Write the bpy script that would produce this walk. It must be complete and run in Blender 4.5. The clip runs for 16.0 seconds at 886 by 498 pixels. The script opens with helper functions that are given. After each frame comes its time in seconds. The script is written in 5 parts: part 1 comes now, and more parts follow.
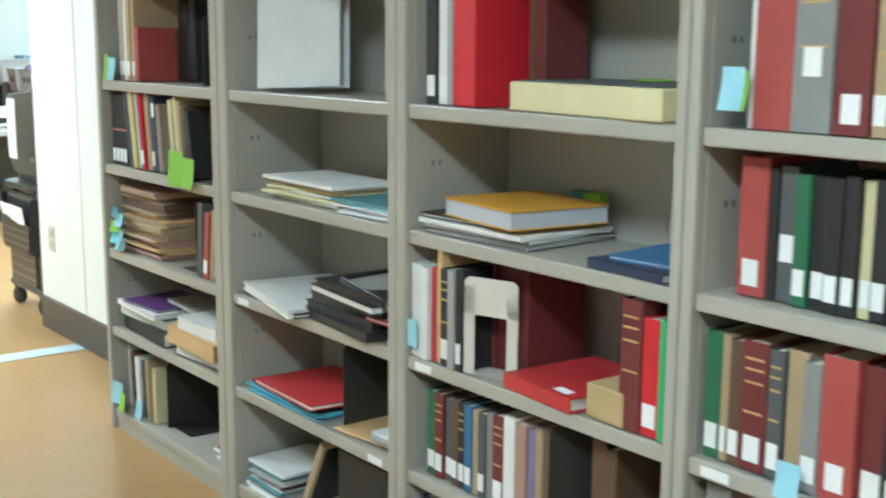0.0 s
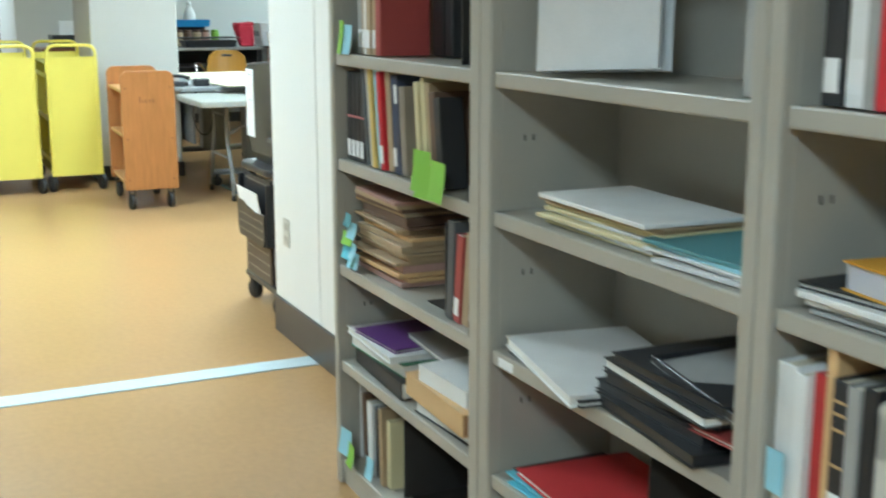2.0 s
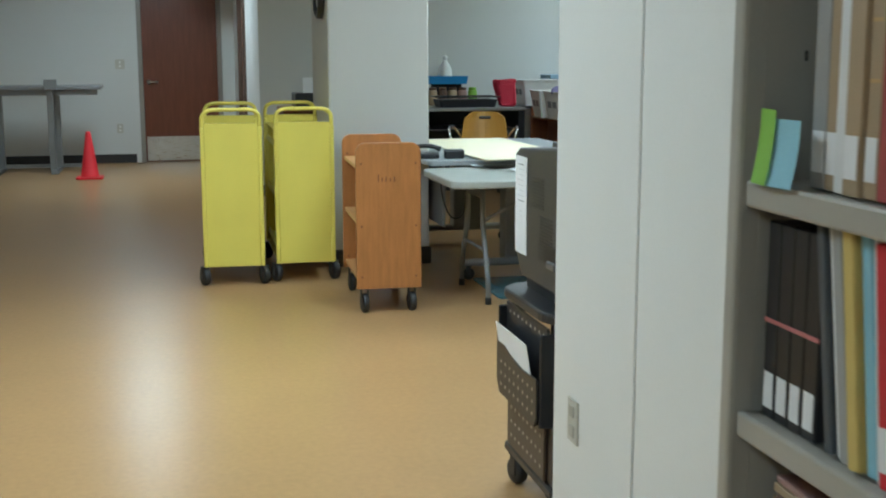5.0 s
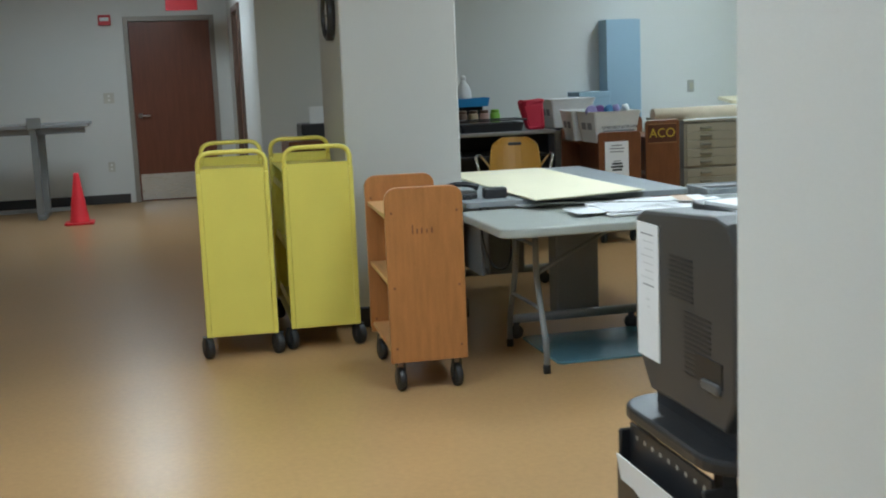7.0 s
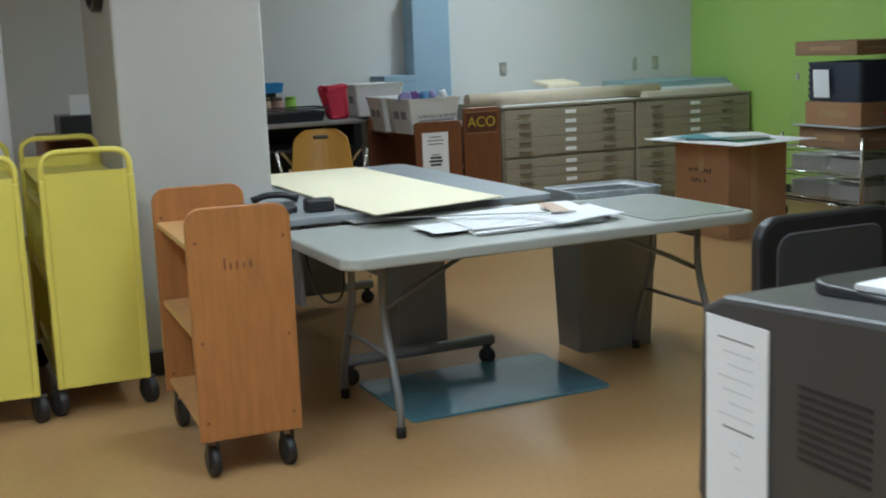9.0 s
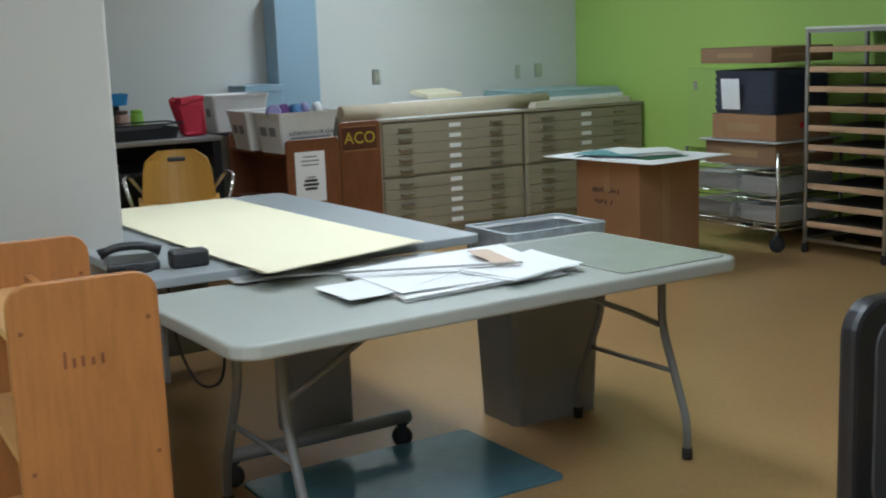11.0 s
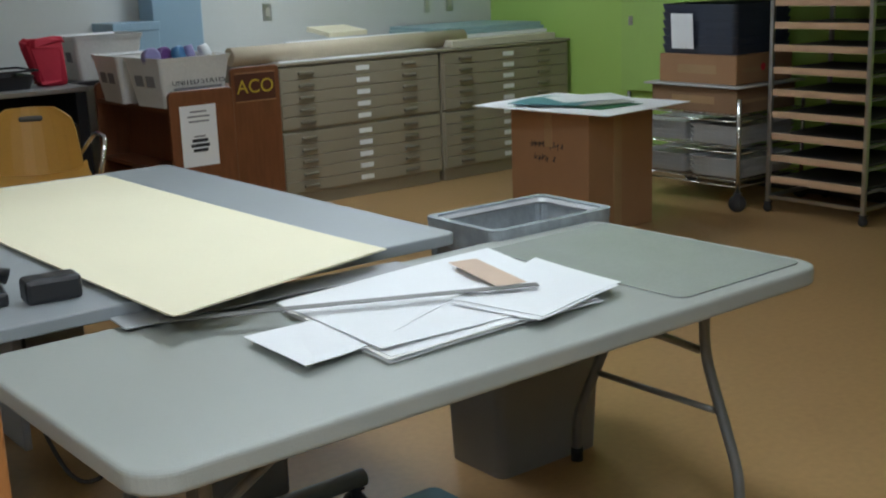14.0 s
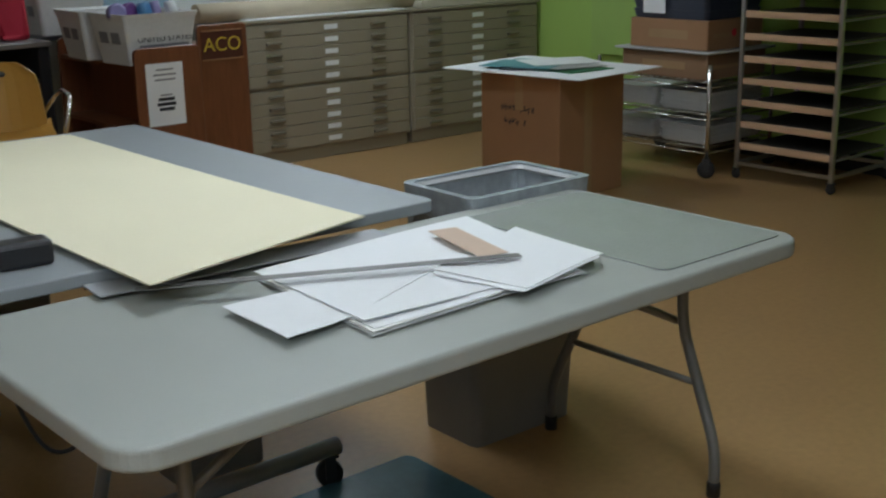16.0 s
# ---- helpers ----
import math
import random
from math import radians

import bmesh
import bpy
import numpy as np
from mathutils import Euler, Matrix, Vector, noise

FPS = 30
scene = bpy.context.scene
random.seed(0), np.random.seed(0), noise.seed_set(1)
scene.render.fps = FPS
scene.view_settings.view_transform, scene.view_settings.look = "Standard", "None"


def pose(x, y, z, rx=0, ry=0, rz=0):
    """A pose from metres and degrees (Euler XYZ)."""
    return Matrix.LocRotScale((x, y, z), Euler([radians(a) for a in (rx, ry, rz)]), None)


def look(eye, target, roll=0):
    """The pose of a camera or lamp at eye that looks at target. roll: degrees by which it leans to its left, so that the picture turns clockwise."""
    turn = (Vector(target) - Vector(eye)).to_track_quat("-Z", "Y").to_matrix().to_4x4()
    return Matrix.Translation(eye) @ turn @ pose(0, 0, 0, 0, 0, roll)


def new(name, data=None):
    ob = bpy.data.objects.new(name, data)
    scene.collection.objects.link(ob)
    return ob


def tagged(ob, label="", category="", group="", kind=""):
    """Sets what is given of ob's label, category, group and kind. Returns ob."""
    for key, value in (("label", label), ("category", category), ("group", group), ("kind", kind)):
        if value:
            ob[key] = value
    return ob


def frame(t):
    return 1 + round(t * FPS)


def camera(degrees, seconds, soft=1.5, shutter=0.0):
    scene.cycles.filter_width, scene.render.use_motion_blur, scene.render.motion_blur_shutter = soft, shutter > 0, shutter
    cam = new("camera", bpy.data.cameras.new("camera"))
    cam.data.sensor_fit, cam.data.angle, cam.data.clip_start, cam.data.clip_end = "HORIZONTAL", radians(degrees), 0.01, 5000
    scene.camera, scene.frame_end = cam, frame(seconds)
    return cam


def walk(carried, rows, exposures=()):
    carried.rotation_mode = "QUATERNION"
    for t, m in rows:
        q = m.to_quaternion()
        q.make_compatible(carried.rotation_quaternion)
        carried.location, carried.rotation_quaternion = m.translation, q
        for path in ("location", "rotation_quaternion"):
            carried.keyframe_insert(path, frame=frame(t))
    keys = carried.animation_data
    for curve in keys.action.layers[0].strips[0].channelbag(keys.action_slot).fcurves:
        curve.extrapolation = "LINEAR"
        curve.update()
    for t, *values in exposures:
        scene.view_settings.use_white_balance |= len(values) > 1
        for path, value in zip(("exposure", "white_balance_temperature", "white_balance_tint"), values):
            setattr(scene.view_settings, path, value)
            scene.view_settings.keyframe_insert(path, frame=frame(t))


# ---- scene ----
cam = camera(41.3, 16.0, soft=2.0, shutter=0.5)
PATH = [
    (0, (0.526, 0.68, 1.361), (1.737, 2.233, 1.011), 0.4),
    (0.5, (0.663, 0.888, 1.353), (1.794, 2.498, 0.994), 0.4),
    (1, (0.763, 1.112, 1.366), (1.864, 2.743, 1.01), -0.5),
    (1.5, (0.866, 1.316, 1.358), (1.867, 3.002, 0.964), -0.2),
    (2, (0.971, 1.556, 1.36), (1.811, 3.324, 0.945), 0.0),
    (2.5, (1.046, 1.862, 1.359), (1.833, 3.669, 1.02), -0.9),
    (3, (1.127, 2.143, 1.353), (1.781, 3.998, 0.988), -1.0),
    (3.5, (1.219, 2.418, 1.362), (1.774, 4.301, 0.979), -0.3),
    (4, (1.267, 2.708, 1.371), (1.804, 4.607, 1.052), -0.9),
    (4.5, (1.334, 2.992, 1.369), (1.822, 4.902, 1.033), -1.5),
    (5, (1.409, 3.277, 1.37), (1.86, 5.197, 1.041), -0.1),
    (5.2, (1.423, 3.38, 1.379), (1.871, 5.303, 1.061), -0.4),
    (7.3, (1.465, 4.551, 1.404), (1.915, 6.476, 1.103), -2.4),
    (7.5, (1.473, 4.68, 1.4), (1.919, 6.6, 1.064), -2.1),
    (8, (1.508, 4.96, 1.397), (2.01, 6.875, 1.113), -1.0),
    (8.5, (1.565, 5.314, 1.382), (2.203, 7.189, 1.106), -1.4),
    (9, (1.582, 5.617, 1.4), (2.395, 7.411, 1.055), -2.3),
    (9.2, (1.633, 5.755, 1.388), (2.455, 7.547, 1.05), -2.4),
    (11.3, (1.89, 6.788, 1.418), (2.964, 8.436, 1.055), -1.8),
    (11.5, (1.938, 6.892, 1.422), (3.021, 8.524, 1.02), -1.4),
    (12, (2.02, 7.146, 1.421), (3.162, 8.746, 1.051), -2.7),
    (12.5, (2.104, 7.344, 1.415), (3.282, 8.899, 0.974), -2.1),
    (13, (2.194, 7.497, 1.413), (3.373, 9.063, 1.018), -2.0),
    (13.5, (2.239, 7.619, 1.412), (3.434, 9.165, 0.983), -1.6),
    (14, (2.241, 7.712, 1.412), (3.445, 9.239, 0.946), -2.1),
    (14.5, (2.234, 7.751, 1.412), (3.425, 9.271, 0.892), -2.2),
    (15, (2.227, 7.771, 1.414), (3.414, 9.282, 0.861), -1.6),
    (15.5, (2.231, 7.778, 1.417), (3.429, 9.275, 0.849), -1.0),
    (16, (2.233, 7.773, 1.425), (3.477, 9.245, 0.89), -1.0),
]
EXPOSURES = [(0, 1.82, 6300, 0), (1.5, 1.62, 6200, -1), (2.5, 1.3, 6180, -1), (3.5, 0.98, 6200, 0), (4.5, 0.68, 6200, 1), (5.2, 0.48, 6250, 3), (8, 0.25, 6450, 9), (11.5, 0.25, 6600, 11), (13.4, 0.18, 6700, 12), (14.2, -0.1, 6720, 13), (15, -0.28, 6720, 13), (16, -0.33, 6720, 13)]
walk(cam, [(t, look(eye, target, roll)) for t, eye, target, roll in PATH], EXPOSURES)

# ---- world ----
world = bpy.data.worlds.new("world")
scene.world = world
world.use_nodes = True
world.node_tree.nodes["Background"].inputs["Color"].default_value = (0.9, 0.95, 1.0, 1)
world.node_tree.nodes["Background"].inputs["Strength"].default_value = 0.05
LAMP = 17.0

# ---- materials ----
MATS = {}


def surface(name, color, rough=0.5, metal=0.0, vary=0.08, scale=6.0, bump=0.0, bump_scale=120.0, fine=0.04, stretch=(1, 1, 1), spec=0.5, per_object=0.0, coat=0.0):
    """A procedural surface: base colour with stains at two scales, a fine relief and uneven gloss."""
    if name in MATS:
        return MATS[name]
    m = bpy.data.materials.new(name)
    m.use_nodes = True
    nt = m.node_tree
    p = nt.nodes["Principled BSDF"]
    p.inputs["Metallic"].default_value = metal
    p.inputs["Specular IOR Level"].default_value = spec
    p.inputs["Coat Weight"].default_value = coat
    p.inputs["Coat Roughness"].default_value = 0.2
    tc = nt.nodes.new("ShaderNodeTexCoord")
    mp = nt.nodes.new("ShaderNodeMapping")
    mp.inputs["Scale"].default_value = stretch
    nt.links.new(tc.outputs["Object"], mp.inputs["Vector"])
    big = nt.nodes.new("ShaderNodeTexNoise")
    big.inputs["Scale"].default_value = scale
    big.inputs["Detail"].default_value = 5
    small = nt.nodes.new("ShaderNodeTexNoise")
    small.inputs["Scale"].default_value = bump_scale
    small.inputs["Detail"].default_value = 3
    for n in (big, small):
        nt.links.new(mp.outputs["Vector"], n.inputs["Vector"])
    def math_node(op, a, b):
        n = nt.nodes.new("ShaderNodeMath")
        n.operation = op
        for k, v in enumerate((a, b)):
            if isinstance(v, (int, float)):
                n.inputs[k].default_value = v
            else:
                nt.links.new(v, n.inputs[k])
        return n.outputs[0]
    f = math_node("ADD", math_node("MULTIPLY", math_node("SUBTRACT", big.outputs[0], 0.5), vary * 4),
                  math_node("MULTIPLY", math_node("SUBTRACT", small.outputs[0], 0.5), fine * 4))
    if per_object:
        info = nt.nodes.new("ShaderNodeObjectInfo")
        f = math_node("ADD", f, math_node("MULTIPLY", math_node("SUBTRACT", info.outputs["Random"], 0.5), per_object * 2))
    f = math_node("ADD", f, 1.0)
    mix = nt.nodes.new("ShaderNodeVectorMath")
    mix.operation = "SCALE"
    mix.inputs[0].default_value = color
    nt.links.new(f, mix.inputs["Scale"])
    nt.links.new(mix.outputs[0], p.inputs["Base Color"])
    r = math_node("ADD", math_node("MULTIPLY", math_node("SUBTRACT", big.outputs[0], 0.5), 0.06), rough)
    nt.links.new(r, p.inputs["Roughness"])
    if bump:
        b = nt.nodes.new("ShaderNodeBump")
        b.inputs["Strength"].default_value = bump
        b.inputs["Distance"].default_value = 0.004
        nt.links.new(small.outputs[0], b.inputs["Height"])
        nt.links.new(b.outputs[0], p.inputs["Normal"])
    MATS[name] = m
    return m


def glow(name, color, strength):
    m = bpy.data.materials.new(name)
    m.use_nodes = True
    p = m.node_tree.nodes["Principled BSDF"]
    p.inputs["Base Color"].default_value = (0.8, 0.8, 0.8, 1)
    p.inputs["Emission Color"].default_value = (*color, 1)
    p.inputs["Emission Strength"].default_value = strength
    return m


def clear(name, color, rough=0.1, alpha=0.35):
    m = bpy.data.materials.new(name)
    m.use_nodes = True
    p = m.node_tree.nodes["Principled BSDF"]
    p.inputs["Base Color"].default_value = (*color, 1)
    p.inputs["Roughness"].default_value = rough
    p.inputs["Alpha"].default_value = alpha
    return m


FLOOR = surface("tan_linoleum", (0.415, 0.248, 0.11), 0.29, vary=0.06, scale=2.2, bump=0.025, bump_scale=38, fine=0.07, spec=0.3)
WALL = surface("white_wall_paint", (0.66, 0.665, 0.64), 0.6, vary=0.02, scale=1.2, bump=0.12, bump_scale=180, fine=0.015)
PILLAR = surface("warm_grey_paint", (0.52, 0.505, 0.475), 0.6, vary=0.02, scale=1.2, bump=0.12, bump_scale=180, fine=0.015)
PANEL = surface("white_wall_panel", (0.80, 0.80, 0.77), 0.45, vary=0.02, scale=1.5, bump=0.08, bump_scale=200, fine=0.015)
GREEN = surface("lime_green_paint", (0.40, 0.62, 0.15), 0.5, vary=0.03, scale=1.2, bump=0.1, bump_scale=180, fine=0.015)
BLUEPAINT = surface("pale_blue_paint", (0.30, 0.44, 0.55), 0.5, vary=0.03, scale=1.2, bump=0.1, bump_scale=180, fine=0.015)
BASEBOARD = surface("dark_rubber_baseboard", (0.035, 0.033, 0.033), 0.45, vary=0.1, scale=4)
BASEGREY = surface("brown_rubber_baseboard", (0.075, 0.065, 0.06), 0.4, vary=0.1, scale=4)
TILE = surface("ceiling_tile", (0.75, 0.75, 0.73), 0.9, vary=0.03, scale=3, bump=0.4, bump_scale=90)
SHELF = surface("putty_enamel_steel", (0.42, 0.40, 0.35), 0.36, vary=0.05, scale=3, bump=0.04, bump_scale=260, fine=0.02)
# dark colour that stands in for the shade inside slots and holes
HOLESHADE = surface("painted_hole_shade", (0.08, 0.08, 0.075), 0.7)
YELLOW = surface("yellow_enamel_steel", (0.76, 0.655, 0.13), 0.32, vary=0.04, scale=4, bump=0.03, bump_scale=250, fine=0.015)
OAK = surface("honey_oak", (0.40, 0.165, 0.052), 0.38, vary=0.16, scale=5, bump=0.12, bump_scale=60, fine=0.10, stretch=(9, 9, 1.0))
OAKTOP = surface("pale_oak_shelf", (0.60, 0.33, 0.14), 0.38, vary=0.12, scale=5, bump=0.1, bump_scale=60, fine=0.08, stretch=(9, 1, 9))
CHERRY = surface("cherry_wood", (0.20, 0.072, 0.032), 0.34, vary=0.18, scale=5, bump=0.08, bump_scale=60, fine=0.10, stretch=(9, 9, 1.0))
DOORWOOD = surface("dark_red_door_veneer", (0.16, 0.048, 0.025), 0.30, vary=0.16, scale=4, bump=0.05, bump_scale=60, fine=0.08, stretch=(9, 9, 0.8))
FRAMEGREY = surface("taupe_door_frame", (0.30, 0.27, 0.235), 0.4, vary=0.04)
FRAMEBROWN = surface("brown_door_frame", (0.12, 0.075, 0.055), 0.4, vary=0.05)
STEEL = surface("brushed_steel", (0.62, 0.62, 0.61), 0.28, 1.0, vary=0.05, scale=8, bump=0.03, bump_scale=200, stretch=(1, 1, 14))
ALU = surface("dull_aluminium", (0.55, 0.55, 0.55), 0.36, 1.0, vary=0.06, scale=8, fine=0.04)
CHROME = surface("chrome", (0.75, 0.75, 0.76), 0.12, 1.0, vary=0.03)
RUBBER = surface("black_rubber", (0.02, 0.02, 0.021), 0.55, vary=0.15, scale=12)
BLACKPL = surface("black_plastic", (0.022, 0.022, 0.025), 0.35, vary=0.1, scale=9, bump=0.1, bump_scale=400)
CHARCOAL = surface("charcoal_printer_plastic", (0.062, 0.060, 0.059), 0.38, vary=0.05, scale=5, bump=0.1, bump_scale=500)
DARKCASE = surface("dark_printer_plastic", (0.03, 0.03, 0.033), 0.35, vary=0.06, scale=6, bump=0.1, bump_scale=500)
TABLEPL = surface("grey_moulded_plastic", (0.37, 0.39, 0.36), 0.42, vary=0.035, scale=4, bump=0.25, bump_scale=420, fine=0.03)
DESKTOP = surface("blue_grey_laminate", (0.30, 0.325, 0.34), 0.34, vary=0.04, scale=5, bump=0.05, bump_scale=300, fine=0.03)
DESKGREY = surface("desk_grey_steel", (0.24, 0.245, 0.25), 0.4, vary=0.04, scale=4)
LEGGREY = surface("grey_powder_coat", (0.23, 0.235, 0.235), 0.36, 0.3, vary=0.06, scale=8)
BINGREY = surface("dark_grey_bin_plastic", (0.26, 0.265, 0.265), 0.45, vary=0.08, scale=4, bump=0.15, bump_scale=250)
BAGFILM = surface("translucent_bin_liner", (0.36, 0.40, 0.43), 0.22, vary=0.2, scale=14, bump=0.6, bump_scale=40, fine=0.1)
PAPER = surface("white_paper", (0.84, 0.85, 0.86), 0.75, vary=0.015, scale=5, fine=0.01)
CREAM = surface("cream_card", (0.86, 0.79, 0.58), 0.75, vary=0.015, scale=3, fine=0.012)
PAGES = surface("book_pages", (0.72, 0.67, 0.54), 0.85, vary=0.06, scale=5, bump=0.5, bump_scale=300, fine=0.12, stretch=(1, 1, 1))
WHITEPAGES = surface("white_pages", (0.80, 0.79, 0.75), 0.85, vary=0.05, scale=5, bump=0.5, bump_scale=300, fine=0.08)
KRAFT = surface("kraft_cardboard", (0.36, 0.19, 0.095), 0.72, vary=0.06, scale=5, bump=0.2, bump_scale=140, fine=0.04)
KRAFTD = surface("dark_cardboard", (0.27, 0.155, 0.085), 0.72, vary=0.10, scale=6, bump=0.2, bump_scale=140, fine=0.05)
TAPE = surface("clear_packing_tape", (0.42, 0.27, 0.15), 0.25, vary=0.08)
INK = surface("black_ink", (0.025, 0.025, 0.03), 0.7)
GREYINK = surface("grey_ink", (0.25, 0.25, 0.27), 0.7)
FLATFILE = surface("tan_enamel_steel", (0.31, 0.27, 0.20), 0.42, vary=0.05, scale=3, bump=0.04, bump_scale=240, fine=0.02)
MAT = surface("blue_vinyl_floor_mat", (0.085, 0.19, 0.235), 0.14, vary=0.2, scale=2.5, bump=0.25, bump_scale=35, fine=0.05)
CONE = surface("orange_red_cone_plastic", (0.80, 0.03, 0.045), 0.42, vary=0.05)
CHAIRY = surface("amber_moulded_plastic", (0.50, 0.26, 0.05), 0.4, vary=0.04)
BLUETAPE = surface("pale_blue_floor_strip", (0.50, 0.60, 0.64), 0.4, vary=0.07, scale=10, fine=0.05)
CORRU = surface("white_corrugated_plastic", (0.70, 0.70, 0.69), 0.4, vary=0.05, scale=6, bump=0.3, bump_scale=60)
IVORY = surface("ivory_switch_plate", (0.55, 0.53, 0.46), 0.4)
TRAYGREY = surface("grey_plastic_tray", (0.50, 0.51, 0.52), 0.4, vary=0.06)
NAVYTRAY = surface("navy_plastic_tray", (0.045, 0.055, 0.085), 0.35, vary=0.08)
RACKWOOD = surface("rack_shelf_wood_edge", (0.56, 0.36, 0.22), 0.55, vary=0.14, scale=7, fine=0.08, stretch=(6, 1, 6))
FOAMBLUE = surface("blue_foam_board", (0.30, 0.45, 0.47), 0.6, vary=0.05)
GREY = surface("mid_grey_paint", (0.33, 0.34, 0.35), 0.45, vary=0.05)


def tint(name, color, rough=0.5, **k):
    return surface(name, color, rough, vary=k.pop("vary", 0.07), scale=9, bump=0.15, bump_scale=320, fine=0.03, **k)


# ---- mesh helpers ----
def box(bm, x0, y0, z0, x1, y1, z1, bevel=0.0, seg=1, m=None):
    """Adds a box, with bevelled edges where asked."""
    b = bmesh.new()
    bmesh.ops.create_cube(b, size=1.0)
    for v in b.verts:
        v.co = Vector(((x0 + x1) / 2 + v.co.x * (x1 - x0), (y0 + y1) / 2 + v.co.y * (y1 - y0), (z0 + z1) / 2 + v.co.z * (z1 - z0)))
    if bevel:
        bmesh.ops.bevel(b, geom=b.edges[:], offset=bevel, segments=seg, affect="EDGES", profile=0.5)
    if m:
        b.transform(m)
    merge(bm, b)
    return bm


def merge(bm, b):
    vs = [bm.verts.new(v.co) for v in b.verts]
    b.verts.index_update()
    for f in b.faces:
        nf = bm.faces.new([vs[v.index] for v in f.verts])
        nf.smooth = f.smooth
    b.free()


def boxed(x0, y0, z0, x1, y1, z1, bevel=0.0, seg=1, m=None):
    return box(bmesh.new(), x0, y0, z0, x1, y1, z1, bevel, seg, m)


def tube(bm, pts, r, sides=10):
    """A round bar along a line of points."""
    pts = [Vector(p) for p in pts]
    rings = []
    side = None
    for i, p in enumerate(pts):
        d = (pts[min(i + 1, len(pts) - 1)] - pts[max(i - 1, 0)]).normalized()
        if side is None:
            side = d.orthogonal().normalized()
        side = (side - d * side.dot(d)).normalized()
        up = d.cross(side)
        rr = r[i] if isinstance(r, (list, tuple)) else r
        rings.append([bm.verts.new(p + (side * math.cos(a) + up * math.sin(a)) * rr) for a in (2 * math.pi * k / sides for k in range(sides))])
    for a, b in zip(rings, rings[1:]):
        for k in range(sides):
            f = bm.faces.new((a[k], a[(k + 1) % sides], b[(k + 1) % sides], b[k]))
            f.smooth = True
    bm.faces.new(list(reversed(rings[0])))
    bm.faces.new(rings[-1])
    return bm


def bent(pts, r=0.03, n=5):
    """Rounds the corners of a polyline."""
    pts = [Vector(p) for p in pts]
    out = [pts[0]]
    for a, p, b in zip(pts, pts[1:], pts[2:]):
        d1, d2 = (a - p), (b - p)
        k1, k2 = min(r, d1.length * 0.45), min(r, d2.length * 0.45)
        s, e = p + d1.normalized() * k1, p + d2.normalized() * k2
        for i in range(n + 1):
            t = i / n
            out.append(s * (1 - t) ** 2 + p * 2 * t * (1 - t) + e * t * t)
    return out + [pts[-1]]


def prism(outline, z0, z1, bevel=0.0, seg=2, m=None):
    """A plate from a flat outline (x, y), between two heights."""
    b = bmesh.new()
    f = b.faces.new([b.verts.new((x, y, z0)) for x, y in outline])
    r = bmesh.ops.extrude_face_region(b, geom=[f])
    for v in r["geom"]:
        if isinstance(v, bmesh.types.BMVert):
            v.co.z = z1
    bmesh.ops.recalc_face_normals(b, faces=b.faces[:])
    if bevel:
        es = [e for e in b.edges if abs(e.verts[0].co.z - e.verts[1].co.z) < 1e-6]
        bmesh.ops.bevel(b, geom=es, offset=bevel, segments=seg, affect="EDGES", profile=0.5)
    if m:
        b.transform(m)
    return b


def rounded(x0, y0, x1, y1, r, n=6, corners=(1, 1, 1, 1)):
    """The outline of a rectangle with rounded corners: (x0,y0), (x1,y0), (x1,y1), (x0,y1)."""
    out = []
    for (cx, cy, a0, px, py), on in zip(((x0 + r, y0 + r, 180, x0, y0), (x1 - r, y0 + r, 270, x1, y0), (x1 - r, y1 - r, 0, x1, y1), (x0 + r, y1 - r, 90, x0, y1)), corners):
        if not on:
            out.append((px, py))
            continue
        out += [(cx + r * math.cos(radians(a0 + 90 * k / n)), cy + r * math.sin(radians(a0 + 90 * k / n))) for k in range(n + 1)]
    return out


def lathe(profile, sides=24, m=None):
    """A turned shape from (radius, height) pairs."""
    b = bmesh.new()
    rings = [[b.verts.new((r * math.cos(2 * math.pi * k / sides), r * math.sin(2 * math.pi * k / sides), z)) for k in range(sides)] for r, z in profile]
    for a, c in zip(rings, rings[1:]):
        for k in range(sides):
            f = b.faces.new((a[k], a[(k + 1) % sides], c[(k + 1) % sides], c[k]))
            f.smooth = True
    b.faces.new(list(reversed(rings[0])))
    b.faces.new(rings[-1])
    if m:
        b.transform(m)
    return b


def mesh_of(name, bm, material):
    me = bpy.data.meshes.new(name)
    bm.to_mesh(me)
    bm.free()
    me.materials.append(material)
    return me


def part(name, bm, material, parent, label=""):
    ob = new(name, mesh_of(name, bm, material))
    ob.parent = parent
    if label:
        tagged(ob, label)
    return ob


def thing(name, label, category, m, group=""):
    ob = new(name)
    ob.empty_display_size = 0.1
    ob.matrix_basis = m
    return tagged(ob, label, category, group)


def solid(name, bm, material, label, category="", group="", kind="", m=None):
    ob = new(name, mesh_of(name, bm, material))
    if m:
        ob.matrix_basis = m
    return tagged(ob, label, category, group, kind)


def structure(name, bm, material, label, category):
    return solid(name, bm, material, label, category, kind="structure")


def lettering(name, body, size, material, parent, m, label=""):
    """Raised text, turned into a mesh."""
    cu = bpy.data.curves.new(name, "FONT")
    cu.body, cu.size, cu.extrude, cu.align_x, cu.align_y = body, size, 0.0008, "CENTER", "CENTER"
    tmp = bpy.data.objects.new(name, cu)
    me = bpy.data.meshes.new_from_object(tmp)
    bpy.data.objects.remove(tmp)
    me.materials.clear()
    me.materials.append(material)
    ob = new(name, me)
    ob.parent = parent
    ob.matrix_basis = m
    if label:
        tagged(ob, label)
    return ob


